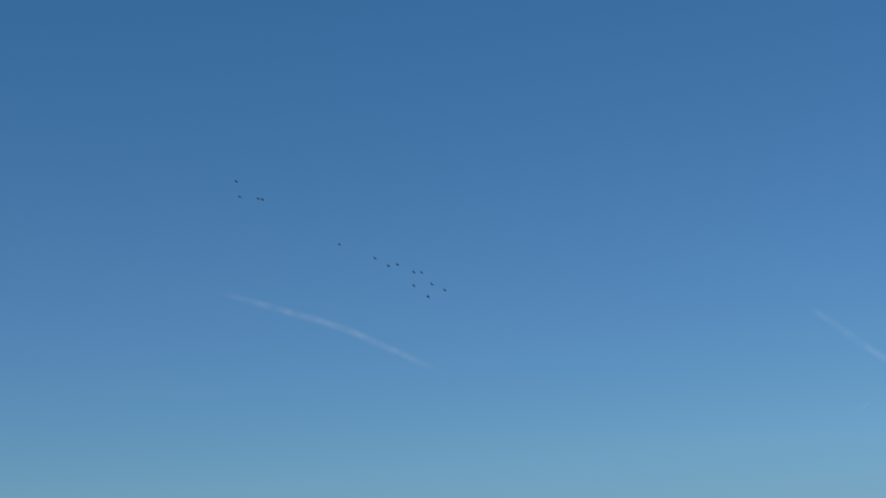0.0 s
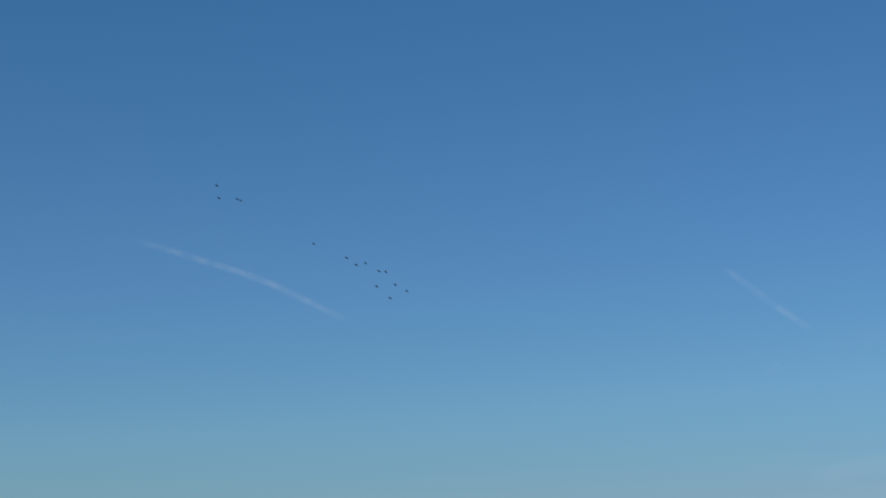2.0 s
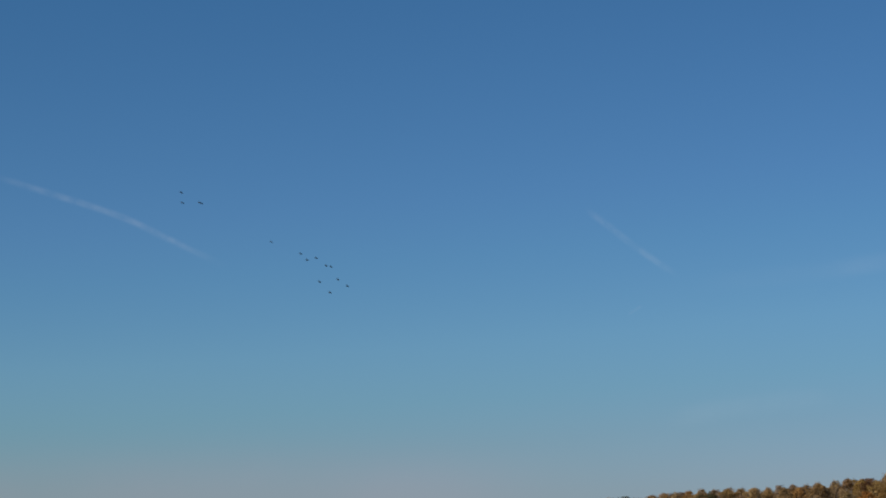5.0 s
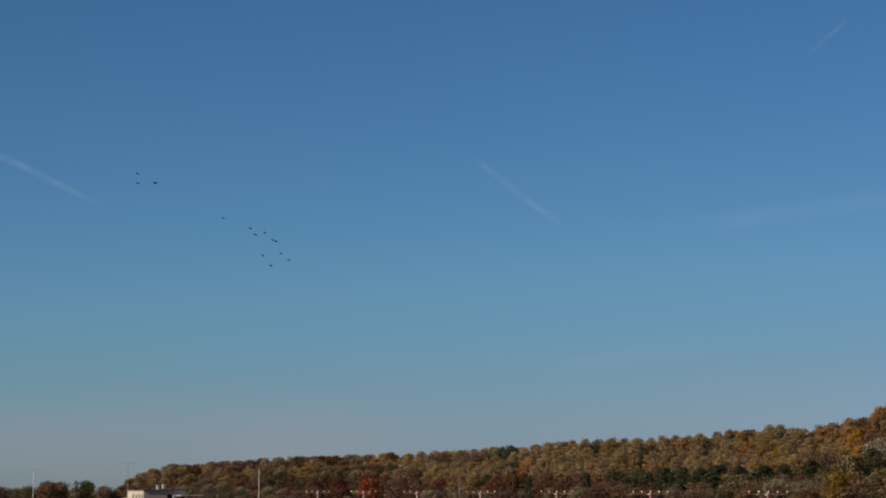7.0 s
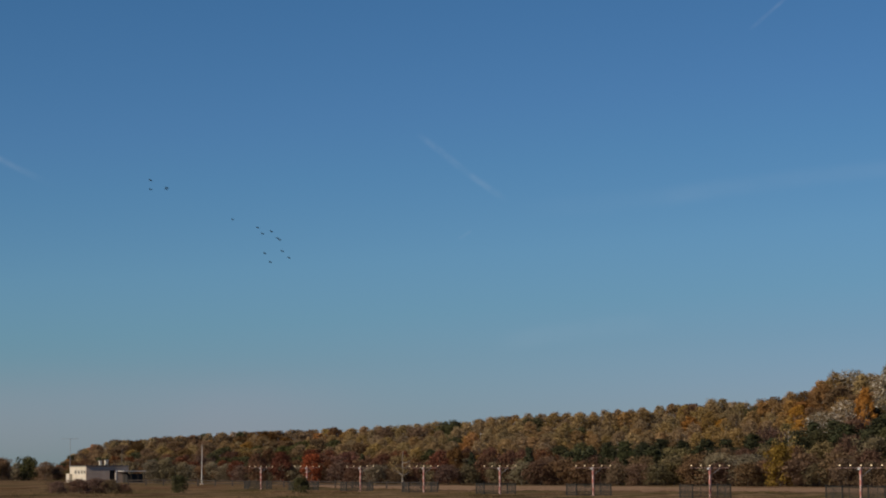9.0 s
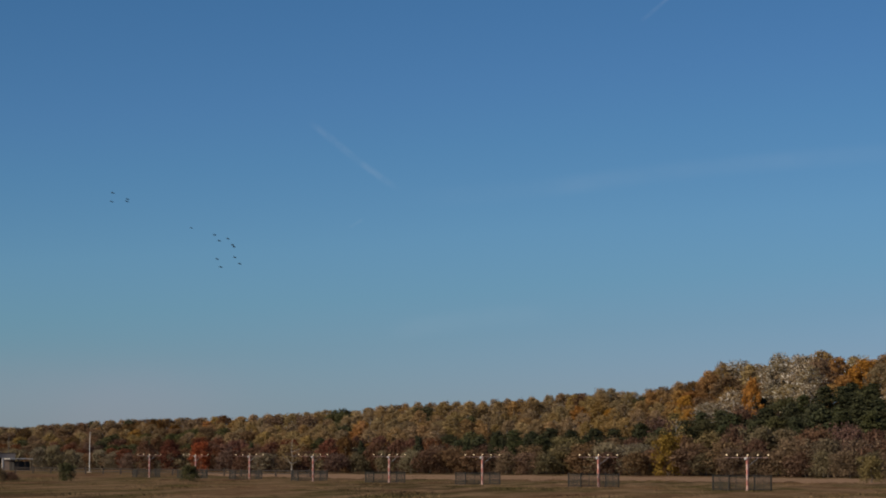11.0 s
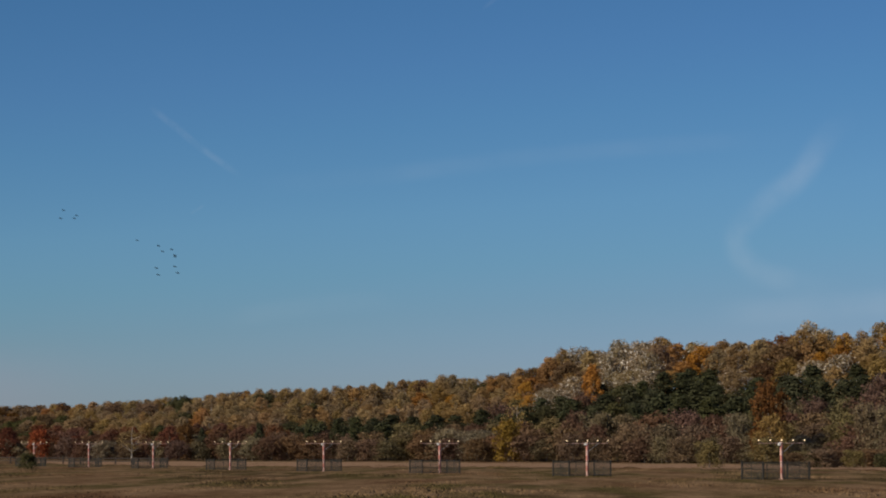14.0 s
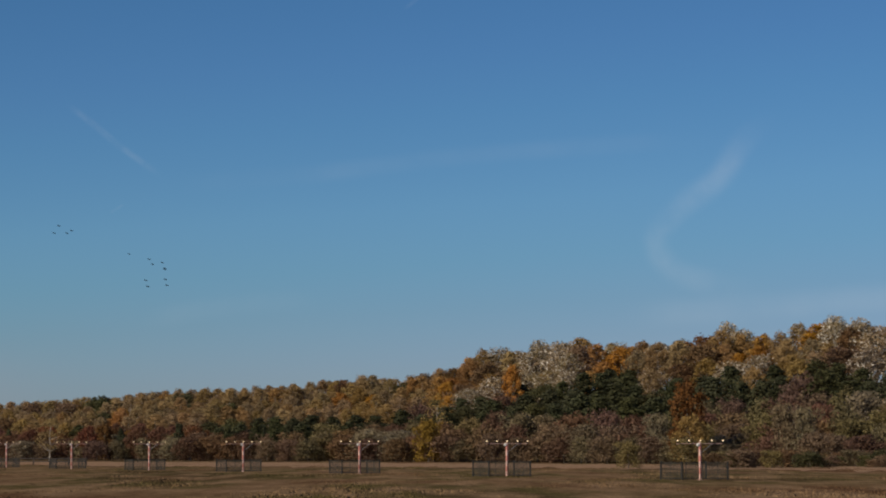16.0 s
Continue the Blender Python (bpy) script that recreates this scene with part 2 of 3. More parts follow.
def land(x, y):
    """Ground height: a nearly level field, and a wooded bank behind its far edge."""
    d, az = math.hypot(x, y), math.degrees(math.atan2(x, y))
    z = 0.38 - 0.0042 * (min(max(d, 60), 420) - 173)
    z += 0.035 * noise.noise((x * 0.03, y * 0.03, 0.3)) * min(1, max(0, (d - 40) / 60))
    if -30 < az < 60:
        front = lerp_table(az, FRONT)
        u = min(1, max(0, (d - front - 8) / 115))
        z += u * u * (3 - 2 * u) * 0.68 * lerp_table(az, SKYLINE) * 0.001 * (front + 110)
    return z


def polar(az, d, z=None):
    a_ = radians(az)
    x, y = d * math.sin(a_), d * math.cos(a_)
    return Vector((x, y, land(x, y) if z is None else z))


def build_ground():
    bm = bmesh.new()
    radii = [0.0] + [12 * 1.045 ** i for i in range(136)]
    azs = [-180 + 6 * i for i in range(25)] + [-30 + 0.75 * i for i in range(1, 95)] + [45 + 6.1364 * i for i in range(22)]
    grid = []
    for r in radii[1:]:
        grid.append([bm.verts.new(polar(z_, r)) for z_ in azs])
    centre = bm.verts.new((0, 0, land(0, 0.01)))
    n = len(azs)
    for i in range(n):
        bm.faces.new((centre, grid[0][(i + 1) % n], grid[0][i]))
        for lo, hi in zip(grid, grid[1:]):
            bm.faces.new((lo[i], lo[(i + 1) % n], hi[(i + 1) % n], hi[i]))
    bmesh.ops.recalc_face_normals(bm, faces=bm.faces)
    me = finish(bm, "ground", MEADOW)
    me.shade_smooth()
    tagged(new("ground", me), "dry autumn airfield meadow in brown and olive patches", "ground", kind="structure")


build_ground()


def build_grass():
    """Tufts of dry grass over the part of the field in view."""
    rng = np.random.default_rng(4)
    verts, faces = [], []
    for i in range(90000):
        d = rng.uniform(95 ** 1.4, 440 ** 1.4) ** (1 / 1.4)
        p = polar(rng.uniform(-21.5, 13.2), d)
        patch_ = noise.noise((p.x * 0.12, p.y * 0.03, 2.0)) + 0.6 * noise.noise((p.x * 0.45, p.y * 0.10, 7.0))
        h = (0.05 + 0.11 * max(0.0, patch_ + 0.1)) * rng.uniform(0.5, 1.4)
        for b in range(3):
            t_, w, lean = rng.uniform(0, math.pi), h * rng.uniform(0.3, 0.9), rng.uniform(-0.6, 0.6) * h
            q = p + Vector((rng.uniform(-0.6, 0.6), rng.uniform(-0.6, 0.6), -0.03))
            dx, dy = math.cos(t_) * w, math.sin(t_) * w
            o = len(verts)
            verts += [(q.x - dx, q.y - dy, q.z), (q.x + dx, q.y + dy, q.z), (q.x + lean, q.y + lean * 0.5, q.z + h * rng.uniform(0.7, 1.2))]
            faces.append((o, o + 1, o + 2))
    me = bpy.data.meshes.new("dry_grass")
    me.from_pydata(verts, [], faces)
    me.materials.append(GRASS)
    tagged(new("dry_grass", me), "tufts of dry brown and straw-coloured grass on the field", "grass", kind="stuff")


build_grass()


def build_verge():
    """A pale strip of dead grass before the wood's edge, with frayed borders."""
    bm = bmesh.new()
    rows_ = []
    for i in range(205):
        az = -12.2 + i * 0.125
        front = lerp_table(az, FRONT)
        n1, n2 = noise.noise((az * 2.1, 0.0, 1.0)), noise.noise((az * 1.7, 4.0, 1.0))
        fade = min(1, (az + 12.2) / 4)
        lo, hi = front * (0.70 + 0.12 * (1 - fade) + 0.09 * n1 + 0.05 * noise.noise((az * 9.0, 2.0, 1.0))), front * (0.89 + 0.045 * fade + 0.03 * n2)
        rows_.append([bm.verts.new(polar(az, lo + (hi - lo) * j / 4) + Vector((0, 0, 0.05))) for j in range(5)])
    for p, q in zip(rows_, rows_[1:]):
        for j in range(4):
            bm.faces.new((p[j], q[j], q[j + 1], p[j + 1]))
    bmesh.ops.recalc_face_normals(bm, faces=bm.faces)
    tagged(new("verge", finish(bm, "verge", VERGE)), "pale straw-coloured strip of dead grass before the wood", "verge", kind="structure")


build_verge()


# ---- trees ----
def tube(bm, path, radii, seg=6):
    """A round skin along a path; returns its first ring."""
    rings = []
    for i, (p, r) in enumerate(zip(path, radii)):
        d = (path[min(i + 1, len(path) - 1)] - path[max(i - 1, 0)]).normalized()
        m = Matrix.Translation(p) @ d.to_track_quat("Z", "Y").to_matrix().to_4x4()
        rings.append([bm.verts.new(m @ Vector((r * math.cos(2 * math.pi * j / seg), r * math.sin(2 * math.pi * j / seg), 0))) for j in range(seg)])
    for lo, hi in zip(rings, rings[1:]):
        for j in range(seg):
            bm.faces.new((lo[j], lo[(j + 1) % seg], hi[(j + 1) % seg], hi[j]))
    bm.faces.new(rings[-1])
    return rings


def wood_mesh(bm, rng, height, spread, limbs, r0):
    """Tapered trunk with limbs grown out of it; returns the limb ends."""
    path = [Vector((0, 0, -0.6))]
    for i in range(6):
        path.append(Vector((rng.uniform(-0.07, 0.07) * spread, rng.uniform(-0.07, 0.07) * spread, height * 0.82 * (i + 1) / 6)))
    rings = tube(bm, path, [r0 * 0.82 ** i for i in range(7)])
    ends = []
    for i in range(limbs):
        k_ = 1 + int(rng.integers(1, 5))
        t_ = 2.4 * i + rng.uniform(-0.5, 0.5)
        z = path[k_].z
        out = spread * rng.uniform(0.5, 0.95) * (1.15 - 0.6 * z / height)
        q = Vector((math.cos(t_) * out, math.sin(t_) * out, z + out * rng.uniform(0.4, 1.0)))
        mid_p = path[k_].lerp(q, 0.5) + Vector((0, 0, -0.06 * out))
        limb = tube(bm, [path[k_], mid_p, q], [r0 * 0.36, r0 * 0.22, r0 * 0.07], 5)
        bm.faces.new((limb[0][0], limb[0][1], rings[k_][i % 6]))
        ends.append(q)
    return ends


def leaves(rng, lobes, count, size, flat=0.0):
    """Many small leaf sprays on the shells of uneven lobes, as one array of triangles."""
    c = np.array([l[0] for l in lobes])
    r = np.array([l[1] for l in lobes])
    tall = np.array([l[2] for l in lobes])
    z = c[:, 2] / c[:, 2].max()
    weights = r ** 2 * (0.55 + 0.7 * z)
    pick = rng.choice(len(lobes), count, p=weights / weights.sum())
    n = rng.normal(size=(count, 3))
    n[:, 2] += 0.25
    n /= np.linalg.norm(n, axis=1, keepdims=True)
    swell = 0.92 + 0.13 * np.sin(3.1 * n[:, 0] + pick) * np.cos(2.7 * n[:, 1] + 1.7 * pick) + 0.10 * np.sin(6.3 * n[:, 2] + 2.3 * pick)
    rr = r[pick] * swell * (1.32 - 0.75 * rng.random(count))
    p = c[pick] + n * rr[:, None] * np.stack((np.ones(count), np.ones(count), tall[pick]), 1)
    face = n + rng.normal(size=(count, 3)) * 0.5 + np.array((0, 0, 0.1 + flat * 0.4))
    u = np.cross(face, rng.normal(size=(count, 3)))
    u /= np.linalg.norm(u, axis=1, keepdims=True) + 1e-6
    w = np.cross(u, face)
    w /= np.linalg.norm(w, axis=1, keepdims=True) + 1e-6
    s = (size * rng.uniform(0.5, 1.25, count))[:, None]
    return np.stack((p - u * s * 0.6 - w * s * 0.55, p - u * s * 0.6 + w * s * 0.55, p + u * s), 1)


# kind: (leaf material, bark, height, crown radius, leaf count, leaf size, lobes, lowest lobe, shape)
SPECIES = {
    "poplar": ("golden", BARK, 13.0, 3.1, 4300, 0.24, 34, 0.20, "tall"),
    "tan_poplar": ("tan", PALE_BARK, 13.0, 3.0, 3900, 0.22, 34, 0.20, "tall"),
    "amber_tree": ("amber", BARK, 12.0, 2.9, 4200, 0.24, 30, 0.18, "tall"),
    "scarlet_tree": ("scarlet", BARK, 8.0, 2.9, 4000, 0.22, 26, 0.14, "round"),
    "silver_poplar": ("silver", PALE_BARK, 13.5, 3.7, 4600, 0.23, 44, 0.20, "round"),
    "russet_oak": ("russet", BARK, 10.0, 3.7, 4200, 0.25, 30, 0.12, "round"),
    "rust_oak": ("rust", BARK, 11.0, 3.7, 4400, 0.25, 34, 0.12, "round"),
    "brown_oak": ("brown", BARK, 10.5, 3.6, 4200, 0.25, 30, 0.12, "round"),
    "pine_tree": ("pine", BARK, 11.0, 3.0, 4300, 0.25, 34, 0.14, "cone"),
    "olive_shrub": ("olive", BARK, 5.6, 3.0, 3900, 0.19, 26, 0.10, "bush"),
    "grey_willow": ("grey", BARK, 6.2, 3.2, 3900, 0.19, 28, 0.10, "bush"),
    "brown_shrub": ("brown", BARK, 5.2, 3.0, 3900, 0.19, 26, 0.10, "bush"),
    "thorn_shrub": ("plum", BARK, 5.2, 3.0, 3900, 0.19, 26, 0.10, "bush"),
    "green_bush": ("green", BARK, 4.0, 2.8, 3600, 0.19, 22, 0.10, "bush"),
    "green_tree": ("green", BARK, 9.0, 3.3, 4200, 0.24, 30, 0.12, "round"),
    "yellow_maple": ("yellow", BARK, 7.0, 2.8, 3600, 0.21, 24, 0.12, "round"),
    "ochre_shrub": ("ochre", BARK, 6.0, 2.9, 3600, 0.21, 24, 0.10, "bush"),
    "bare_birch": ("tan", PALE_BARK, 10.0, 2.8, 900, 0.16, 30, 0.3, "tall"),
}
TREE_TEXT = {
    "poplar": ("poplar tree in golden-brown autumn leaf on the bank", "tree"),
    "tan_poplar": ("slim poplar with thin tan autumn leaves", "tree"),
    "amber_tree": ("autumn tree with bright amber-orange leaves", "tree"),
    "scarlet_tree": ("small tree with vivid orange-red leaves", "tree"),
    "silver_poplar": ("white poplar with pale silvery leaves in the wood", "tree"),
    "russet_oak": ("oak with dark russet-red autumn leaves", "tree"),
    "rust_oak": ("broad oak with dark rust-brown leaves", "tree"),
    "brown_oak": ("broad oak with dull brown autumn leaves", "tree"),
    "pine_tree": ("dark green pine standing in the wood's middle", "pine tree"),
    "olive_shrub": ("olive-green shrub at the edge of the wood", "shrub"),
    "grey_willow": ("grey-green willow bush at the field's edge", "shrub"),
    "brown_shrub": ("brownish thorn shrub at the edge of the wood", "shrub"),
    "thorn_shrub": ("reddish-brown leafless thorn shrub at the wood's edge", "shrub"),
    "green_bush": ("low dark green bush on the dry field", "shrub"),
    "green_tree": ("dark green leafy tree among autumn trees", "tree"),
    "yellow_maple": ("small tree with vivid yellow autumn leaves", "tree"),
    "ochre_shrub": ("ochre-yellow shrub at the wood's edge", "shrub"),
    "bare_birch": ("half-bare birch with pale trunk and thin leaves", "tree"),
}
TREES = {}


def build_tree(kind, variant):
    leaf, bark, height, radius, count, size, nl, low, shape = SPECIES[kind]
    rng = np.random.default_rng(abs(sum(ord(ch) * (i + 3) for i, ch in enumerate(kind))) * 7 + variant)
    bm = bmesh.new()
    ends = wood_mesh(bm, rng, height, radius, 7 if shape != "bush" else 6, 0.05 + height * 0.016)
    lobes = []
    for i in range(nl):
        f_ = (i + 0.5) / nl
        z = height * (low + (0.92 - low) * f_)
        if shape == "tall":
            wide_ = radius * (0.72 + 0.42 * math.sin(math.pi * min(1, f_ * 1.05)) - 0.34 * f_ ** 4)
            r = radius * rng.uniform(0.20, 0.36)
        elif shape == "cone":
            wide_ = radius * (1.05 - 0.72 * f_ ** 1.5)
            r = radius * rng.uniform(0.28, 0.40) * (1.1 - 0.3 * f_)
        elif shape == "bush":
            wide_ = radius * (1.05 - 0.55 * f_ ** 2.2)
            r = radius * rng.uniform(0.26, 0.42)
        else:
            wide_ = radius * (0.82 + 0.32 * math.sin(math.pi * f_) - 0.36 * f_ ** 3)
            r = radius * rng.uniform(0.20, 0.36)
        t_ = 2.4 * i + rng.uniform(-0.6, 0.6)
        out = max(0.0, wide_ - r * 0.8) * rng.uniform(0.5, 1.0)
        lobes.append(((math.cos(t_) * out, math.sin(t_) * out, z), r, rng.uniform(0.7, 1.0) * (0.6 if shape == "cone" else 1.0)))
    for q in ends:
        lobes.append(((q.x, q.y, min(q.z, height * 0.9)), radius * rng.uniform(0.2, 0.32), 0.9))
    tri = leaves(rng, lobes, int(count * 0.88), size * 1.05, 0.5 if shape == "cone" else 0.0).reshape(-1, 3)
    tri[:, 2] *= height / np.percentile(tri[:, 2], 99.3)
    tri[:, 2] = np.maximum(tri[:, 2], 0.02)
    crown = bpy.data.meshes.new("crown")
    crown.from_pydata(tri.tolist(), [], np.arange(len(tri)).reshape(-1, 3).tolist())
    crown.materials.append(LEAF[leaf])
    return finish(bm, "trunk", bark), crown, height


for kind in SPECIES:
    for variant in range(3):
        TREES[kind, variant] = build_tree(kind, variant)


def plant(kind, variant, at, height, turn, wide=1.0, label=""):
    """A tree of its own: trunk and crown share their meshes with their like."""
    trunk, crown, h0 = TREES[kind, variant]
    s = height / h0
    text, cat = TREE_TEXT[kind]
    ob = thing(kind, label or text, cat, Matrix.Translation(at) @ pose(0, 0, 0, 0, 0, turn) @ Matrix.Diagonal((s * wide, s * wide, s, 1)), group="wood along the airfield")
    for name, me in (("trunk", trunk), ("crown", crown)):
        o = new(name, me)
        o.parent = ob
    return ob


# rows of the wood from its front edge to its skyline: distance behind the edge, top as a share of the skyline, spacing
ROWS = ((0, 0.05, 4.4), (10, 0.17, 4.6), (23, 0.29, 4.6), (37, 0.41, 4.4), (52, 0.53, 4.4), (67, 0.65, 4.4), (82, 0.77, 4.6), (97, 0.89, 4.4), (112, 0.99, 3.9), (121, 0.97, 4.4))
# shares of the skyline at which the thicket gives way to dark trees, and these to the bright canopy
THICKET = ((-18, 0.10), (-10, 0.12), (-6, 0.20), (-2, 0.30), (1, 0.33), (5, 0.34), (7, 0.42), (9, 0.47), (13, 0.50))
CANOPY = ((-18, 0.46), (-10, 0.40), (-4, 0.45), (-2, 0.50), (0, 0.60), (4, 0.70), (8, 0.68), (13, 0.68))
SILVER = ((0.9, 2.0, 0.35), (2.1, 3.15, 0.7), (6.6, 7.9, 0.5), (9.2, 10.7, 0.45))


def pick_kind(share, az, rng):
    """Which tree grows where: a thicket in front, pines and oaks in the middle, poplars on top."""
    clump = noise.noise((az * 0.8, share * 3.0, 5.0))
    fine_ = noise.noise((az * 2.2, share * 5.0, 9.0)) + rng.uniform(-0.25, 0.25)
    level = share + 0.06 * clump
    if level <= lerp_table(az, THICKET):
        if fine_ > 0.22:
            return rng.choice(("grey_willow", "grey_willow", "olive_shrub"))
        if fine_ < -0.12:
            return rng.choice(("thorn_shrub", "thorn_shrub", "brown_shrub"))
        if az < -6:
            return rng.choice(("grey_willow", "grey_willow", "brown_shrub", "olive_shrub"))
        return rng.choice(("brown_shrub", "olive_shrub", "thorn_shrub", "brown_shrub") if az < 5 else ("olive_shrub", "brown_shrub", "olive_shrub", "brown_shrub"))
    if level <= lerp_table(az, CANOPY):
        if az > -5.6:
            if fine_ > 0.48:
                return rng.choice(("brown_oak", "thorn_shrub"))
            return rng.choice(("pine_tree", "pine_tree", "pine_tree", "green_tree"))
        if fine_ > 0.25:
            return rng.choice(("green_tree", "green_tree", "pine_tree"))
        if fine_ < -0.15:
            return "russet_oak"
        return rng.choice(("rust_oak", "brown_oak", "brown_oak", "thorn_shrub", "russet_oak"))
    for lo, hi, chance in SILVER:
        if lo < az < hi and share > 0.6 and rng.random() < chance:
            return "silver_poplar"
    if fine_ > (0.50 if az < -2 else 0.36):
        return "amber_tree"
    if az < 0:
        if fine_ < -0.3:
            return rng.choice(("brown_oak", "tan_poplar", "green_tree"))
        if az < -11 and rng.random() < 0.5:
            return rng.choice(("brown_oak", "brown_oak", "rust_oak"))
        return rng.choice(("tan_poplar", "tan_poplar", "poplar"))
    if fine_ < -0.22:
        return rng.choice(("brown_oak", "rust_oak"))
    return rng.choice(("poplar", "poplar", "poplar", "tan_poplar", "tan_poplar", "amber_tree", "silver_poplar"))


WIDTH = {"tall": 3.5, "round": 4.3, "cone": 4.0, "bush": 4.4}


def plant_wood():
    rng = random.Random(11)
    for row, (off, share, gap) in enumerate(ROWS):
        az = -18.1 + rng.uniform(0, 0.2) + 0.04 * row
        while az < 12.6:
            d = lerp_table(az, FRONT) + off + rng.uniform(-5, 5)
            at = polar(az, d)
            own = share * (rng.uniform(0.88, 1.1) if share < 0.95 else rng.triangular(0.93, 1.02, 0.99 if az < 0 else 1.0))
            top = EYE + d * 0.001 * lerp_table(az, SKYLINE) * own
            if row == 0:
                top = max(top, at.z + 3.0 + rng.uniform(0, 2.4))
            height = max(top - at.z, 3.2)
            kind = pick_kind(own, az, rng)
            h0, r0, shape = SPECIES[kind][2], SPECIES[kind][3], SPECIES[kind][8]
            reach = min(WIDTH[shape], 1.0 + 0.36 * height if shape != "bush" else 1.6 + 0.42 * height)
            if az < 0 and shape == "tall":
                reach *= 0.8
            wide = reach * rng.uniform(0.85, 1.2) / (r0 * height / h0)
            plant(kind, rng.randrange(3), at, height, rng.uniform(0, 360), wide)
            az += math.degrees(gap * rng.uniform(0.75, 1.25) * max(0.72, reach / 3.8) * (d / 450) ** 0.4 / d)


plant_wood()


def lone(kind, variant, az, d, height, wide, label):
    return plant(kind, variant, polar(az, d) - Vector((0, 0, 0.07 * height)), height, 40 * variant + az * 11, wide, label)


# trees and bushes that stand out
lone("olive_shrub", 1, 5.98, 352, 4.5, 1.4, "olive-green shrub before a yellow tree")
lone("yellow_maple", 0, 6.05, 366, 8.3, 0.9, "small vivid yellow tree at the wood's edge")
lone("rust_oak", 1, 6.0, 376, 14.2, 0.72, "large dark rust-brown oak above a yellow tree")
lone("ochre_shrub", 2, -0.4, 446, 8.6, 0.85, "ochre-yellow shrub at the wood's edge")
lone("amber_tree", 0, 1.69, 496, 13.5, 0.75, "slim bright orange tree among silvery poplars")
lone("amber_tree", 2, -0.75, 540, 10.6, 1.0, "bright amber tree on the wood's skyline")
lone("scarlet_tree", 1, -11.84, 545, 7.4, 1.1, "vivid orange-red tree at the wood's edge")
lone("russet_oak", 1, -10.2, 530, 6.6, 1.0, "dark red oak beside a bare birch")
for az_, d_, h_ in ((-13.2, 566, 7.8), (-12.6, 560, 8.0), (-8.7, 514, 8.0), (-7.5, 504, 7.8), (-7.0, 500, 7.8)):
    lone("russet_oak", 2, az_, d_, h_, 1.0, "dark red-brown oak at the wood's edge")
for az_, d_, h_ in ((-8.3, 512, 8.4), (-12.9, 572, 8.8)):
    lone("rust_oak", 0, az_, d_, h_, 0.9, "rust-orange oak at the wood's edge")
for az_, d_, h_, w_ in ((-10.6, 545, 7.2, 0.7), (-7.9, 506, 7.4, 0.8), (-6.5, 494, 8.4, 0.85), (-5.3, 488, 8.2, 0.8), (-4.6, 484, 8.6, 0.9), (-4.2, 482, 8.4, 0.9), (-3.8, 482, 8.8, 0.9)):
    lone("pine_tree", int(h_ * 10) % 3, az_, d_, h_, w_, "small dark green pine before golden trees")
for az_, d_ in ((-13.6, 690), (-13.0, 680)):
    lone("green_tree", 1, az_, d_, 0.0158 * d_ + 4.6 - 7.4, 0.8, "dark green tree on the wood's skyline")
lone("bare_birch", 0, -9.6, 500, 9.6, 1.25, "bare pale birch at the wood's edge")
lone("bare_birch", 1, -0.15, 466, 14.5, 0.8, "pale-trunked bare birch among dark pines")
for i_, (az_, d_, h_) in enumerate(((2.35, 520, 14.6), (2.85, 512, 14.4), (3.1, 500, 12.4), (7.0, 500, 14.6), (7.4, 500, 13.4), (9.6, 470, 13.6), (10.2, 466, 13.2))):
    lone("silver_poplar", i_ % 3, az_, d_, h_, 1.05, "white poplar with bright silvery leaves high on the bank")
for az_, d_, h_ in ((5.25, 400, 9.2), (8.4, 372, 10.4), (8.9, 366, 9.6)):
    lone("grey_willow", 1, az_, d_, h_, 0.55, "slim pale grey bush above the thicket")
lone("olive_shrub", 0, 4.55, 292, 3.6, 1.1, "round grey-green bush alone on the field")
lone("green_bush", 1, -15.07, 300, 2.5, 0.7, "small dark green bush alone on the field")
lone("green_bush", 2, -12.1, 306, 2.2, 1.0, "low green bush alone on the field")
for az_, h_, w_, v_ in ((-18.0, 1.7, 1.7, 0), (-17.5, 2.0, 1.7, 0), (-17.1, 2.1, 1.6, 1), (-16.75, 1.9, 1.6, 2), (-16.4, 1.3, 1.6, 0)):
    lone("brown_shrub" if v_ == 2 else "thorn_shrub", v_, az_, 300, h_, w_, "low dark bush in front of the small building")
far_hedge = random.Random(5)
for i_ in range(20):
    lone(("olive_shrub", "brown_shrub", "grey_willow")[i_ % 3], i_ % 3, -22.6 + 0.26 * i_ + far_hedge.uniform(-0.05, 0.05), far_hedge.uniform(690, 730), far_hedge.uniform(4.0, 5.6), far_hedge.uniform(1.1, 1.4), "low round bush far across the field")
for az_, d_, h_, w_, kd in ((-20.1, 690, 5.8, 1.0, "olive_shrub"), (-19.65, 680, 7.2, 1.05, "brown_shrub"), (-19.35, 685, 7.0, 1.0, "brown_shrub"), (-18.72, 690, 7.4, 0.7, "green_bush"), (-18.3, 680, 5.8, 1.0, "brown_shrub")):
    lone(kd, 1, az_, d_, h_, w_, "low round tree far across the field")
for az_, h_ in ((-17.25, 4.2), (-16.9, 4.8), (-15.75, 6.0), (-15.4, 6.6), (-15.0, 5.4), (-14.3, 5.4), (-13.9, 5.0)):
    lone("grey_willow", 2, az_, 600, h_, 1.15, "grey willow bush behind the small building")

scrub = random.Random(21)
for i_ in range(40):
    lone(("brown_shrub", "olive_shrub", "brown_shrub", "green_bush")[i_ % 4], i_ % 3, 6.7 + 0.155 * i_ + scrub.uniform(-0.1, 0.1), scrub.uniform(292, 338), scrub.uniform(1.1, 2.6), scrub.uniform(1.2, 2.0), "low brown dry scrub before the wood")

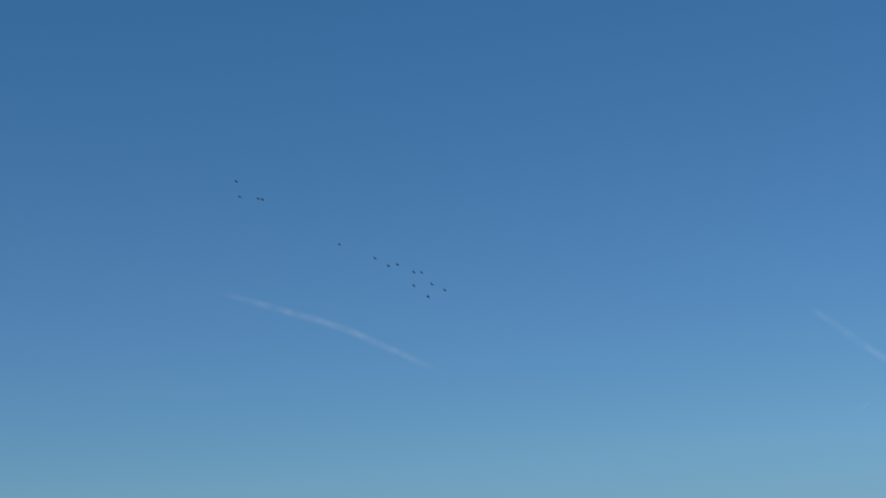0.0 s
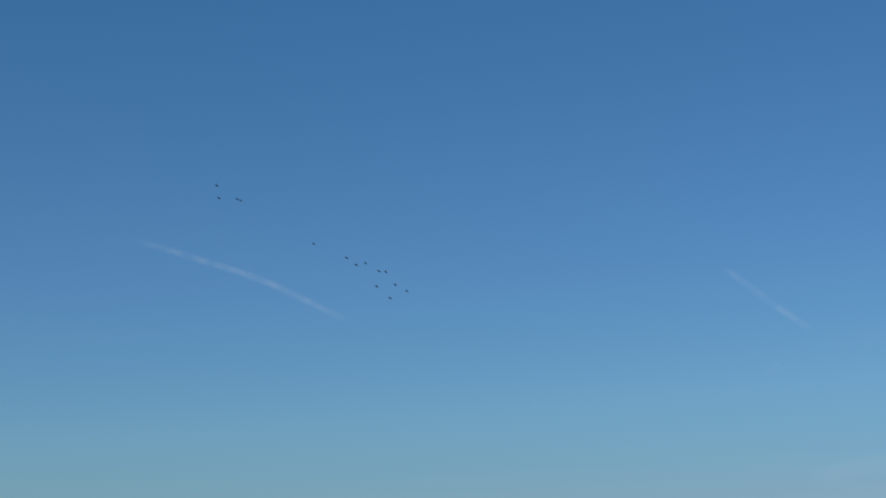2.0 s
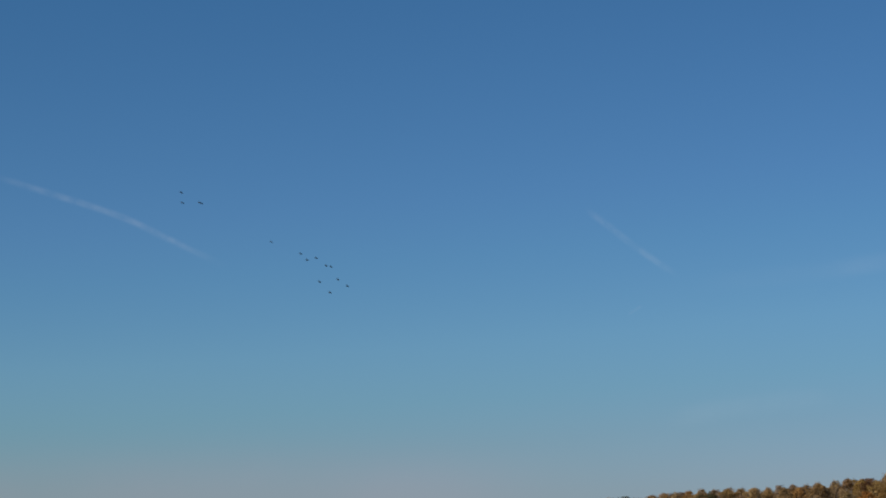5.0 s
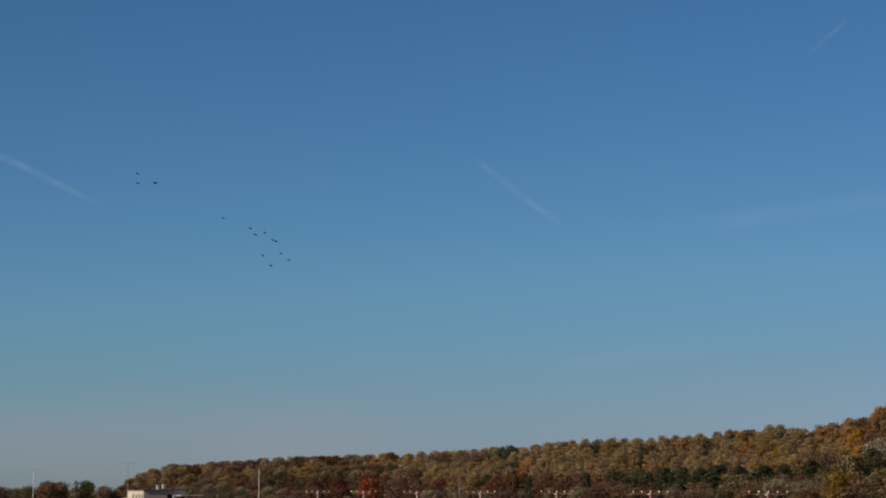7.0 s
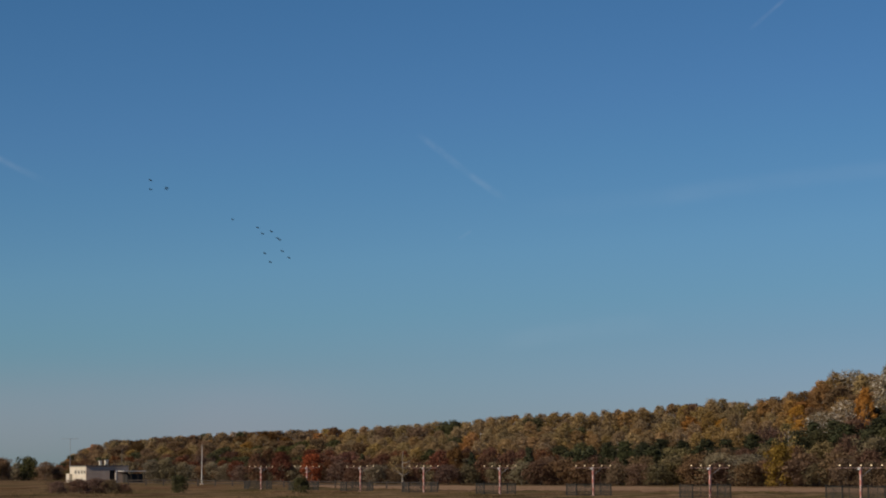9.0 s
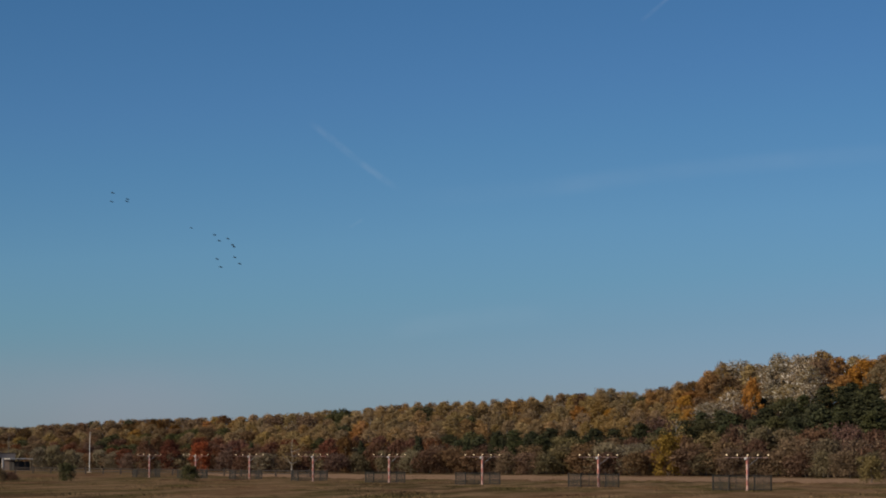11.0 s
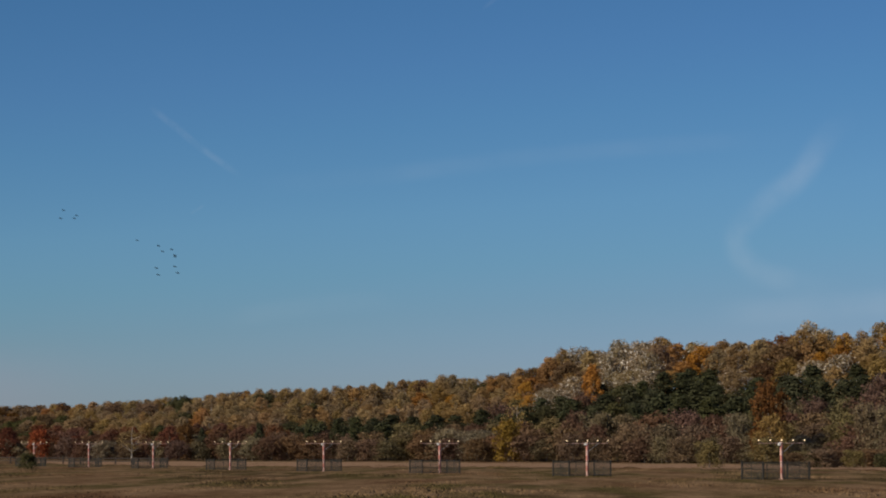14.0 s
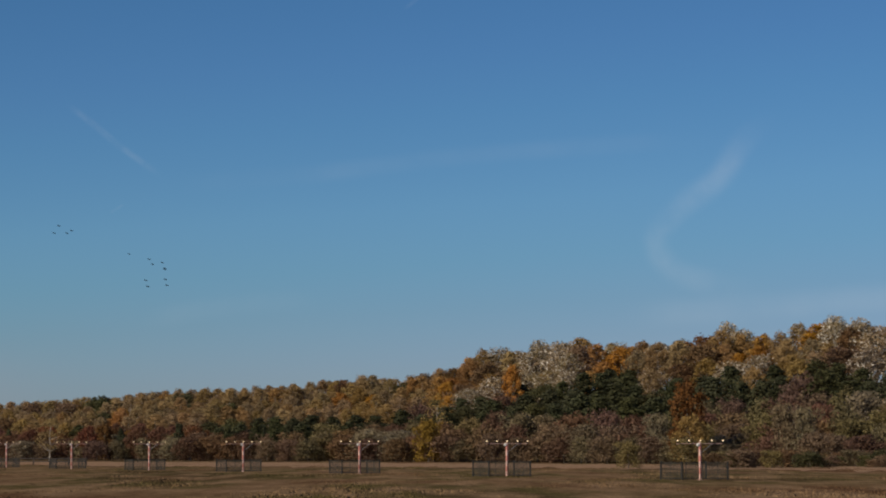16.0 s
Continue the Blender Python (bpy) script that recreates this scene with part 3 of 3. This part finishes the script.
# ---- approach lights ----
ROW_TURN = 0.47106
ROW_START, ROW_STEP = Vector((19.03, 172.77)), Vector((-math.sin(ROW_TURN), math.cos(ROW_TURN))) * 30


def build_mast(ground):
    """Approach light mast; its own z = 0 is the ground, lamps at eye level."""
    top = EYE + 0.06 - ground
    mast = thing("approach_light_mast", "red and white approach light mast with five lit lamps", "approach light", group="row of approach lights")
    bm = lathe(bmesh.new(), ((0.16, -0.3), (0.16, 0.05), (0.085, 0.08), (0.08, top - 0.12), (0.05, top - 0.1)), 10)
    part("pole", bm, POLE_PINK, mast, "faded red and white tapered pole")
    for z in (0.45, 1.35, 2.25):
        bm = lathe(bmesh.new(), ((0.088, z), (0.09, z + 0.02), (0.088, z + 0.40), (0.085, z + 0.42)), 10)
        part("red_band", bm, POLE_RED, mast, "red painted band")
    # added dark red strip: the pole's shaded right side, put into colour
    part("back_rail", rod(bmesh.new(), (0.13, 0.02, 0.1), (0.13, 0.02, top - 0.25), 0.04, seg=6), POLE_RED, mast, "dark red strip painting the pole's shaded right side")
    part("crossbar", box(bmesh.new(), (-2.05, -0.02, top - 0.22), (2.05, 0.02, top - 0.185), 0.005), POLE_PINK, mast)
    part("brace", rod(bmesh.new(), (0.07, 0, top - 0.95), (1.1, 0, top - 0.22), 0.022, seg=6), STEEL, mast)
    bm = box(bmesh.new(), (-0.24, -0.10, top - 0.38), (-0.06, 0.10, top - 0.17), 0.02)
    part("junction_box", bm, WHITE_METAL, mast, "white junction box")
    for i in range(5):
        x = -2 + i
        bm = lathe(bmesh.new(), ((0.03, top - 0.18), (0.03, top - 0.10), (0.055, top - 0.07), (0.06, top + 0.08), (0.04, top + 0.10)), 8, Matrix.Translation((x, 0, 0)))
        lamp = part("lamp", bm, DARK_STEEL, mast, "lit lamp")
        m = Matrix.Translation((x, -0.10, top + 0.02)) @ pose(0, 0, 0, 90)
        part("lens", lathe(bmesh.new(), ((0.058, -0.02), (0.058, 0.03), (0.045, 0.06), (0.02, 0.07)), 10, m), LAMP, lamp, "glowing warm lens")
    return mast


def build_cage(p, wide=4.0, deep=2.9, tall=1.3):
    cage = thing("fence_enclosure", "dark low wire fence enclosure round a light mast", "fence", group="enclosures of the approach lights")
    cs = [(-wide / 2 - 0.5, -deep / 2), (wide / 2 - 0.5, -deep / 2), (wide / 2 - 0.5, deep / 2), (-wide / 2 - 0.5, deep / 2)]
    for x, y in cs:
        part("post", box(bmesh.new(), (x - 0.055, y - 0.055, -0.3), (x + 0.055, y + 0.055, tall + 0.05), 0.01), DARK_STEEL, cage)
    for (x0, y0), (x1, y1) in zip(cs, cs[1:] + cs[:1]):
        a_, b_ = Vector((x0, y0, 0)), Vector((x1, y1, 0))
        n = int((b_ - a_).length / 0.13)
        bm = bmesh.new()
        for i in range(1, n):
            q = a_.lerp(b_, i / n)
            rod(bm, q + Vector((0, 0, 0.06)), q + Vector((0, 0, tall - 0.04)), 0.011, seg=3)
        for j in range(1, 9):
            up = Vector((0, 0, tall * j / 9))
            rod(bm, a_ + up, b_ + up, 0.009, seg=3)
        part("mesh_panel", bm, DARK_STEEL, cage)
        for z in (0.08, tall - 0.03):
            part("rail", rod(bmesh.new(), a_ + Vector((0, 0, z)), b_ + Vector((0, 0, z)), 0.016, seg=6), DARK_STEEL, cage)
        mid_p = a_.lerp(b_, 0.45)
        part("post", rod(bmesh.new(), mid_p + Vector((0, 0, -0.3)), mid_p + Vector((0, 0, tall)), 0.022, seg=6), DARK_STEEL, cage)
    return cage


cage_0 = None
for i_ in range(9):
    p_ = ROW_START + ROW_STEP * i_
    g_ = land(p_.x, p_.y)
    build_mast(g_).matrix_basis = pose(p_.x, p_.y, g_, 0, 0, math.degrees(ROW_TURN))
    at_ = pose(p_.x, p_.y, g_, 0, 0, math.degrees(ROW_TURN))
    if cage_0 is None:
        cage_0 = build_cage(p_)
        cage_0.matrix_basis = at_
    else:
        copy_thing(cage_0, at_)

# ---- tall white masts and aerial ----
def build_thin_mast(az, d, h, label, head=False):
    at = polar(az, d)
    m = thing("mast", label, "mast", Matrix.Translation(at))
    part("pole", lathe(bmesh.new(), ((0.09, -0.4), (0.085, 0.0), (0.07, h * 0.5), (0.05, h)), 8), WHITE_METAL, m)
    part("base_block", box(bmesh.new(), (-0.4, -0.4, -0.3), (0.4, 0.4, 0.15), 0.04), PLASTER, m, "concrete base")
    if head:
        part("head", lathe(bmesh.new(), ((0.07, h - 0.1), (0.18, h), (0.18, h + 0.25), (0.07, h + 0.32)), 8), POLE_RED, m, "red obstruction light")
    else:
        part("cap", lathe(bmesh.new(), ((0.1, h), (0.1, h + 0.1), (0.02, h + 0.25)), 8), STEEL, m)


build_thin_mast(-14.53, 520, 8.6, "slim white pole standing on the field")
build_thin_mast(-19.99, 505, 8.4, "slim white pole with a small red head", True)
at_ = polar(-17.72, 640)
aerial = thing("aerial", "thin T-shaped aerial mast among trees", "aerial", Matrix.Translation(at_))
part("pole", lathe(bmesh.new(), ((0.12, -0.4), (0.10, 0), (0.05, EYE + 7.8 - at_.z)), 6), STEEL, aerial)
part("crossarm", rod(bmesh.new(), (-2.3, 0, EYE + 7.7 - at_.z), (2.3, 0, EYE + 7.7 - at_.z), 0.04, seg=6), STEEL, aerial)
for x in (-1.9, -0.7, 0.7, 1.9):
    part("rod", rod(bmesh.new(), (x, -0.7, EYE + 7.7 - at_.z), (x, 0.7, EYE + 7.7 - at_.z), 0.03, seg=5), STEEL, aerial)


# ---- small building ----
def build_house():
    at = polar(-17.33, 585)
    h = thing("technical_building", "flat-roofed grey and cream airfield building with open dark doorway", "building", Matrix.Translation(at) @ pose(0, 0, 0, 0, 0, 38))
    # own x runs along the shaded front, y to the back; the sunlit end is at x = 0
    L, W, Ht = 11.2, 11.8, EYE + 0.25 - at.z
    part("wall", box(bmesh.new(), (0.0, 0, -0.4), (6.2, 0.3, Ht)), PLASTER, h, "plain shaded grey front wall")
    part("wall", box(bmesh.new(), (7.7, 0, -0.4), (L, 0.3, Ht)), PLASTER, h, "plain shaded grey front wall")
    part("lintel", box(bmesh.new(), (6.2, 0.003, 3.1), (7.7, 0.297, Ht - 0.003)), PLASTER, h)
    part("door_jamb", box(bmesh.new(), (7.75, -0.06, -0.4), (8.1, -0.003, 3.05)), WHITE_METAL, h, "white door jamb")
    # dark sheet behind the opening paints the unlit inside
    part("doorway", box(bmesh.new(), (6.2, 0.6, -0.4), (7.7, 0.7, 3.1)), PAINTED_SHADE, h, "dark panel painting the shade inside the open doorway")
    part("wall", box(bmesh.new(), (L - 0.3, 0.303, -0.4), (L, W, Ht)), PLASTER, h)
    part("wall", box(bmesh.new(), (0.303, W - 0.3, -0.4), (L - 0.303, W, Ht)), PLASTER, h)
    # sunlit end with four small windows
    ys = [0.7, 2.7, 4.8, 6.9]
    zlo, zhi = Ht - 2.0, Ht - 1.0
    bm = box(bmesh.new(), (0, 0.303, -0.4), (0.3, W - 0.3, zlo))
    box(bm, (0, 0.303, zhi), (0.3, W - 0.3, Ht - 0.003))
    edge = 0.303
    for y in ys + [W]:
        box(bm, (0, edge, zlo), (0.3, min(y, W - 0.3), zhi))
        edge = y + 1.1
    part("wall", bm, WHITEWASH, h, "cream sunlit end wall")
    for y in ys:
        win = part("window", box(bmesh.new(), (0.18, y, zlo), (0.22, y + 1.1, zhi)), JET_GLASS, h, "small dark window")
        bm = box(bmesh.new(), (0.10, y, zlo), (0.17, y + 0.07, zhi))
        box(bm, (0.10, y + 1.03, zlo), (0.17, y + 1.1, zhi))
        box(bm, (0.10, y + 0.07, zhi - 0.07), (0.17, y + 1.03, zhi))
        box(bm, (0.10, y + 0.07, zlo), (0.17, y + 1.03, zlo + 0.07))
        part("frame", bm, WHITE_METAL, win)
    part("roof", box(bmesh.new(), (-0.25, -0.25, Ht), (L + 0.25, W + 0.25, Ht + 0.22), 0.03), ROOFING, h, "dark flat felt roof with overhang")
    for x, y, s, tall in ((4.3, 2.0, 0.6, 1.0), (6.0, 2.4, 0.8, 1.2)):
        ch = part("chimney", box(bmesh.new(), (x, y, Ht + 0.22), (x + s, y + s, Ht + 0.22 + tall), 0.03), WHITEWASH, h, "short white chimney")
        part("chimney_cap", box(bmesh.new(), (x - 0.1, y - 0.1, Ht + 0.223 + tall), (x + s + 0.1, y + s + 0.1, Ht + 0.34 + tall), 0.02), PALE_ROOF, ch)
    part("vent_pipe", rod(bmesh.new(), (10.4, 2.5, Ht + 0.2), (10.4, 2.5, Ht + 4.4), 0.10, 0.07, 8), ROOFING, h, "dark thin roof mast")
    part("vent_pipe", rod(bmesh.new(), (6.2, 1.2, Ht - 0.5), (6.2, 1.2, Ht + 1.0), 0.12, seg=8), ROOFING, h)
    # lean-to porch beside the door
    bm = box(bmesh.new(), (8.3, -4.2, 2.75), (L + 3.0, -0.05, 2.95), 0.02)
    porch = part("porch_roof", bm, PALE_ROOF, h, "pale sheet-metal lean-to roof")
    for x in (8.6, 10.4, 12.2, L + 2.7):
        part("porch_post", box(bmesh.new(), (x - 0.08, -4.1, -0.4), (x + 0.08, -3.94, 2.75), 0.01), OLD_WOOD, h)
    # solid block whose colour holds the shade below the porch roof
    part("store", box(bmesh.new(), (9.6, -3.2, -0.4), (L + 2.6, -0.2, 2.2), 0.03), PAINTED_SHADE, h, "store under the lean-to, coloured as the shade there")
    part("annex", box(bmesh.new(), (-0.9, 9.6, -0.4), (-0.05, 11.7, Ht - 1.9), 0.03), WHITEWASH, h, "low white annex")


build_house()


# ---- old rail fence across the far field ----
def build_rail_fence():
    fence = thing("rail_fence", "old dark wooden rail fence across the field", "fence", group="")
    pts = [polar(-16.3 + 0.42 * i, 505 - 6.5 * i) for i in range(19)]
    rng = random.Random(3)
    for p in pts:
        part("post", box(bmesh.new(), (p.x - 0.13, p.y - 0.13, p.z - 0.3), (p.x + 0.13, p.y + 0.13, p.z + rng.uniform(1.2, 1.5)), 0.02), OLD_WOOD, fence)
    for p, q in zip(pts, pts[1:]):
        for z in (0.55, 1.05):
            part("rail", rod(bmesh.new(), p + Vector((0, 0, z)), q + Vector((0, 0, z + rng.uniform(-0.08, 0.08))), 0.09, seg=5), OLD_WOOD, fence)


build_rail_fence()


# ---- vapour trails and thin cloud, high behind everything ----
def vapour_mat(name, strength, soft_scale, tone):
    k = Mat(name)
    uv = k.n.new("ShaderNodeTexCoord")
    sep = k.n.new("ShaderNodeSeparateXYZ")
    k.l.new(uv.outputs["UV"], sep.inputs[0])

    def hump(value, power):
        m1 = k.node("ShaderNodeMath")
        m1.operation, m1.inputs[1].default_value = "SUBTRACT", 0.5
        m2 = k.node("ShaderNodeMath")
        m2.operation = "ABSOLUTE"
        mr = k.n.new("ShaderNodeMapRange")
        mr.interpolation_type = "SMOOTHERSTEP"
        mr.inputs["From Min"].default_value, mr.inputs["From Max"].default_value = 0.5, power
        k.l.new(value, m1.inputs[0])
        k.l.new(m1.outputs[0], m2.inputs[0])
        k.l.new(m2.outputs[0], mr.inputs[0])
        return mr.outputs[0]

    across, along = hump(sep.outputs[1], 0.0), hump(sep.outputs[0], 0.22)
    n = k.noise(soft_scale, 5.0, k.place())
    nr = k.n.new("ShaderNodeMapRange")
    nr.inputs["From Min"].default_value, nr.inputs["From Max"].default_value, nr.inputs["To Min"].default_value = 0.32, 0.66, 0.25
    k.l.new(n, nr.inputs[0])
    fac = across
    for other in (along, nr.outputs[0], strength):
        mm = k.n.new("ShaderNodeMath")
        mm.operation = "MULTIPLY"
        k.l.new(fac, mm.inputs[0])
        if isinstance(other, float):
            mm.inputs[1].default_value = other
        else:
            k.l.new(other, mm.inputs[1])
        fac = mm.outputs[0]
    # emission stands in for sunlight scattered by the cloud
    cloud_glow, tr, mx = k.n.new("ShaderNodeEmission"), k.n.new("ShaderNodeBsdfTransparent"), k.n.new("ShaderNodeMixShader")
    cloud_glow.inputs[0].default_value, cloud_glow.inputs[1].default_value = (*tone, 1), 1.0
    k.l.new(fac, mx.inputs[0])
    k.l.new(tr.outputs[0], mx.inputs[1])
    k.l.new(cloud_glow.outputs[0], mx.inputs[2])
    k.l.new(mx.outputs[0], k.out.inputs[0])
    return k.m


def vapour(name, label, points, width, strength, soft_scale=0.02, dist=4750, tone=(0.62, 0.64, 0.68)):
    """A soft self-glowing band of cloud along points given as bearing and elevation in degrees; width in degrees."""
    pts = []
    for i in range(len(points) - 1):
        for j in range(8):
            s = j / 8
            p0, p1, p2, p3 = points[max(i - 1, 0)], points[i], points[i + 1], points[min(i + 2, len(points) - 1)]
            pts.append([0.5 * (2 * b + (c_ - a_) * s + (2 * a_ - 5 * b + 4 * c_ - d_) * s * s + (3 * b - a_ - 3 * c_ + d_) * s ** 3) for a_, b, c_, d_ in zip(p0, p1, p2, p3)])
    pts.append(list(points[-1]))
    bm = bmesh.new()
    uvl = bm.loops.layers.uv.new("UVMap")
    rings = []
    for i, (az, el) in enumerate(pts):
        a0, a1 = pts[max(i - 1, 0)], pts[min(i + 1, len(pts) - 1)]
        t_ = Vector((a1[0] - a0[0], a1[1] - a0[1])).normalized()
        ring = []
        for j in range(5):
            s = (j / 4 - 0.5) * width
            za, ze = radians(az - t_.y * s), radians(el + t_.x * s)
            dd = dist + 25 * math.cos((j / 4 - 0.5) * math.pi)
            ring.append(bm.verts.new((dd * math.sin(za) * math.cos(ze), dd * math.cos(za) * math.cos(ze), EYE + dd * math.sin(ze))))
        rings.append(ring)
    for i in range(len(rings) - 1):
        for j in range(4):
            fc = bm.faces.new((rings[i][j], rings[i + 1][j], rings[i + 1][j + 1], rings[i][j + 1]))
            for lp, (u, v_) in zip(fc.loops, ((i, j), (i + 1, j), (i + 1, j + 1), (i, j + 1))):
                lp[uvl].uv = (u / (len(rings) - 1), v_ / 4)
    ob = new(name, finish(bm, name, vapour_mat(name, strength, soft_scale, tone)))
    return tagged(ob, label, "vapour trail" if name == "vapour_trail" else "cloud", kind="structure")


vapour("vapour_trail", "fading white vapour trail across the blue sky", ((-24.02, 9.01), (-22.69, 8.63), (-20.87, 8.07), (-19.60, 7.50), (-18.06, 6.78)), 0.27, 0.085, 0.03)
vapour("vapour_trail", "short faint vapour trail in the blue sky", ((-9.31, 8.27), (-8.67, 7.79), (-7.97, 7.23), (-6.85, 6.45)), 0.28, 0.07, 0.03)
vapour("thin_cloud", "long faint veil of cloud in the blue sky", ((-7.75, 6.27), (-4.68, 6.47), (-1.87, 6.78), (0.94, 7.10), (4.30, 7.31), (7.35, 7.46)), 0.75, 0.04, 0.006)
vapour("thin_cloud", "pale curling wisp of thin cloud", ((8.46, 7.99), (7.49, 7.39), (6.79, 6.44), (5.81, 5.69), (5.25, 5.00), (5.66, 4.24), (6.62, 3.88), (8.4, 3.50)), 1.0, 0.12, 0.01)
vapour("vapour_trail", "small faint vapour trail high in the sky", ((-1.02, 10.63), (-0.46, 11.08), (0.10, 11.55)), 0.16, 0.06, 0.04)
vapour("thin_cloud", "faint pinkish haze cloud low over the wood", ((4.13, 3.09), (6.48, 3.21), (8.55, 3.33), (10.73, 3.47), (12.61, 3.41)), 1.1, 0.09, 0.006)
vapour("thin_cloud", "tiny faint wisp of cloud", ((-8.24, 5.60), (-8.07, 5.71), (-7.87, 5.84)), 0.12, 0.04, 0.04)
vapour("thin_cloud", "faint haze cloud low in the sky", ((-7.59, 2.94), (-5.94, 3.26), (-4.31, 3.45), (-2.97, 3.49)), 0.8, 0.03, 0.008)
# glowing sheet that paints horizon haze over the low left sky
vapour("thin_cloud", "wide glowing sheet painting mauve haze over the horizon", ((-42, 0.8), (-32, 0.9), (-24, 1.0), (-16, 1.1), (-8, 1.1)), 4.0, 0.20, 0.0012, 4790, (0.47, 0.33, 0.42))


# ---- aircraft ----
def build_jet():
    """Nose along +y, wings along x."""
    jet = thing("jet_aircraft", "small jet aircraft flying in formation, coloured as a dark silhouette", "aircraft", group="formation of aircraft")
    m = pose(0, 0, 0, -90)
    bm = lathe(bmesh.new(), ((0.35, -4.6), (0.62, -3.6), (0.80, -1.0), (0.85, 0.8), (0.66, 2.6), (0.36, 4.2), (0.05, 5.6)), 12, m)
    part("fuselage", bm, JET_SILHOUETTE, jet)
    part("canopy", lathe(bmesh.new(), ((0.05, 0.2), (0.42, 1.0), (0.45, 2.0), (0.1, 3.3)), 10, Matrix.Translation((0, 0, 0.55)) @ m), JET_GLASS, jet, "dark glass canopy")
    part("exhaust", lathe(bmesh.new(), ((0.30, -5.0), (0.36, -4.6)), 12, m), DARK_STEEL, jet)

    def blade(pts, thick, axis):
        bm = bmesh.new()
        lo, hi = [], []
        for p in pts:
            o = Vector((0, 0, thick / 2)) if axis == "z" else Vector((thick / 2, 0, 0))
            lo.append(bm.verts.new(Vector(p) - o))
            hi.append(bm.verts.new(Vector(p) + o))
        bm.faces.new(lo[::-1])
        bm.faces.new(hi)
        for i in range(len(pts)):
            j = (i + 1) % len(pts)
            bm.faces.new((lo[i], lo[j], hi[j], hi[i]))
        return bm

    for s in (-1, 1):
        part("wing", blade(((s * 0.5, 1.6, -0.25), (s * 2.5, -0.3, -0.1), (s * 2.5, -1.4, -0.1), (s * 0.5, -1.5, -0.25)), 0.28, "z"), JET_SILHOUETTE, jet)
        part("tailplane", blade(((s * 0.3, -3.2, 0.1), (s * 1.9, -4.3, 0.15), (s * 1.9, -4.9, 0.15), (s * 0.3, -4.5, 0.1)), 0.14, "z"), JET_SILHOUETTE, jet)
        part("air_intake", box(bmesh.new(), (s * 0.98 - 0.22, -0.6, -0.35), (s * 0.98 + 0.22, 2.2, 0.35), 0.1), JET_SILHOUETTE, jet)
    part("fin", blade(((0, -2.6, 0.5), (0, -4.3, 2.2), (0, -5.0, 2.2), (0, -4.6, 0.5)), 0.16, "x"), JET_SILHOUETTE, jet)
    return jet


# each aircraft's way: x, y and height over the eye as cubics of the time's share of sixteen seconds
FLIGHT = (
    ((-1073.0, 21.0, 412.7, -10.9), (2476.4, 1462.1, -47.9, 12.4), (559.0, -318.8, 133.8, -8.3)),
    ((-1122.5, 48.3, 424.8, -28.6), (2600.2, 1446.2, -37.5, 12.3), (567.1, -323.7, 110.1, 10.6)),
    ((-1131.8, 70.1, 415.8, -24.4), (2681.7, 1455.6, -41.4, 15.1), (580.2, -323.7, 100.0, 15.5)),
    ((-1090.9, 34.8, 401.0, 4.5), (2598.4, 1477.3, -57.7, 24.4), (560.5, -308.7, 126.1, -7.8)),
    ((-1152.6, 104.9, 439.9, -13.3), (3024.1, 1555.9, -50.9, 38.9), (577.8, -380.3, 230.5, -56.4)),
    ((-847.4, -29.3, 400.3, -4.2), (2331.2, 1474.8, -61.6, 30.9), (426.6, -244.1, 166.5, -50.3)),
    ((-841.9, -45.5, 434.5, -24.4), (2358.7, 1435.5, -43.0, 45.1), (422.1, -247.5, 159.5, -42.2)),
    ((-842.2, -35.0, 427.9, -16.3), (2389.4, 1444.7, -47.2, 42.2), (428.3, -247.0, 160.7, -44.8)),
    ((-809.6, -59.8, 422.4, -9.7), (2349.9, 1444.4, -51.1, 46.4), (411.4, -244.4, 170.3, -52.3)),
    ((-825.2, -54.1, 407.2, 6.0), (2421.6, 1460.9, -59.9, 48.1), (422.9, -255.8, 169.1, -47.4)),
    ((-769.9, -104.4, 385.4, 20.3), (2233.5, 1473.6, -76.9, 11.1), (376.9, -242.6, 180.0, -59.5)),
    ((-755.5, -90.7, 366.2, 40.2), (2249.2, 1491.3, -89.3, 9.5), (379.8, -235.7, 172.7, -59.3)),
    ((-745.1, -92.6, 360.6, 42.5), (2260.1, 1493.4, -96.0, -18.7), (374.1, -239.1, 168.0, -56.3)),
    ((-720.3, -122.4, 341.3, 52.8), (2132.3, 1492.3, -103.3, -10.1), (347.7, -228.0, 183.4, -67.1)),
)
lead = build_jet()
lead.scale = (0.88, 0.88, 0.88)
JETS = [lead] + [copy_thing(lead, Matrix()) for _ in FLIGHT[1:]]


def motions():
    for jet, way in zip(JETS, FLIGHT):
        rows = []
        for i in range(17):
            s = i / 16
            p = [sum(c_ * s ** n for n, c_ in enumerate(q)) for q in way]
            v_ = [sum(n * c_ * s ** (n - 1) for n, c_ in enumerate(q) if n) for q in way]
            head = math.degrees(math.atan2(-v_[0], v_[1]))
            rows.append((float(i), pose(p[0], p[1], p[2] + EYE) @ pose(0, 0, 0, 0, 0, head) @ pose(0, 0, 0, -1, 28, 0)))
        walk(jet, rows)


motions()
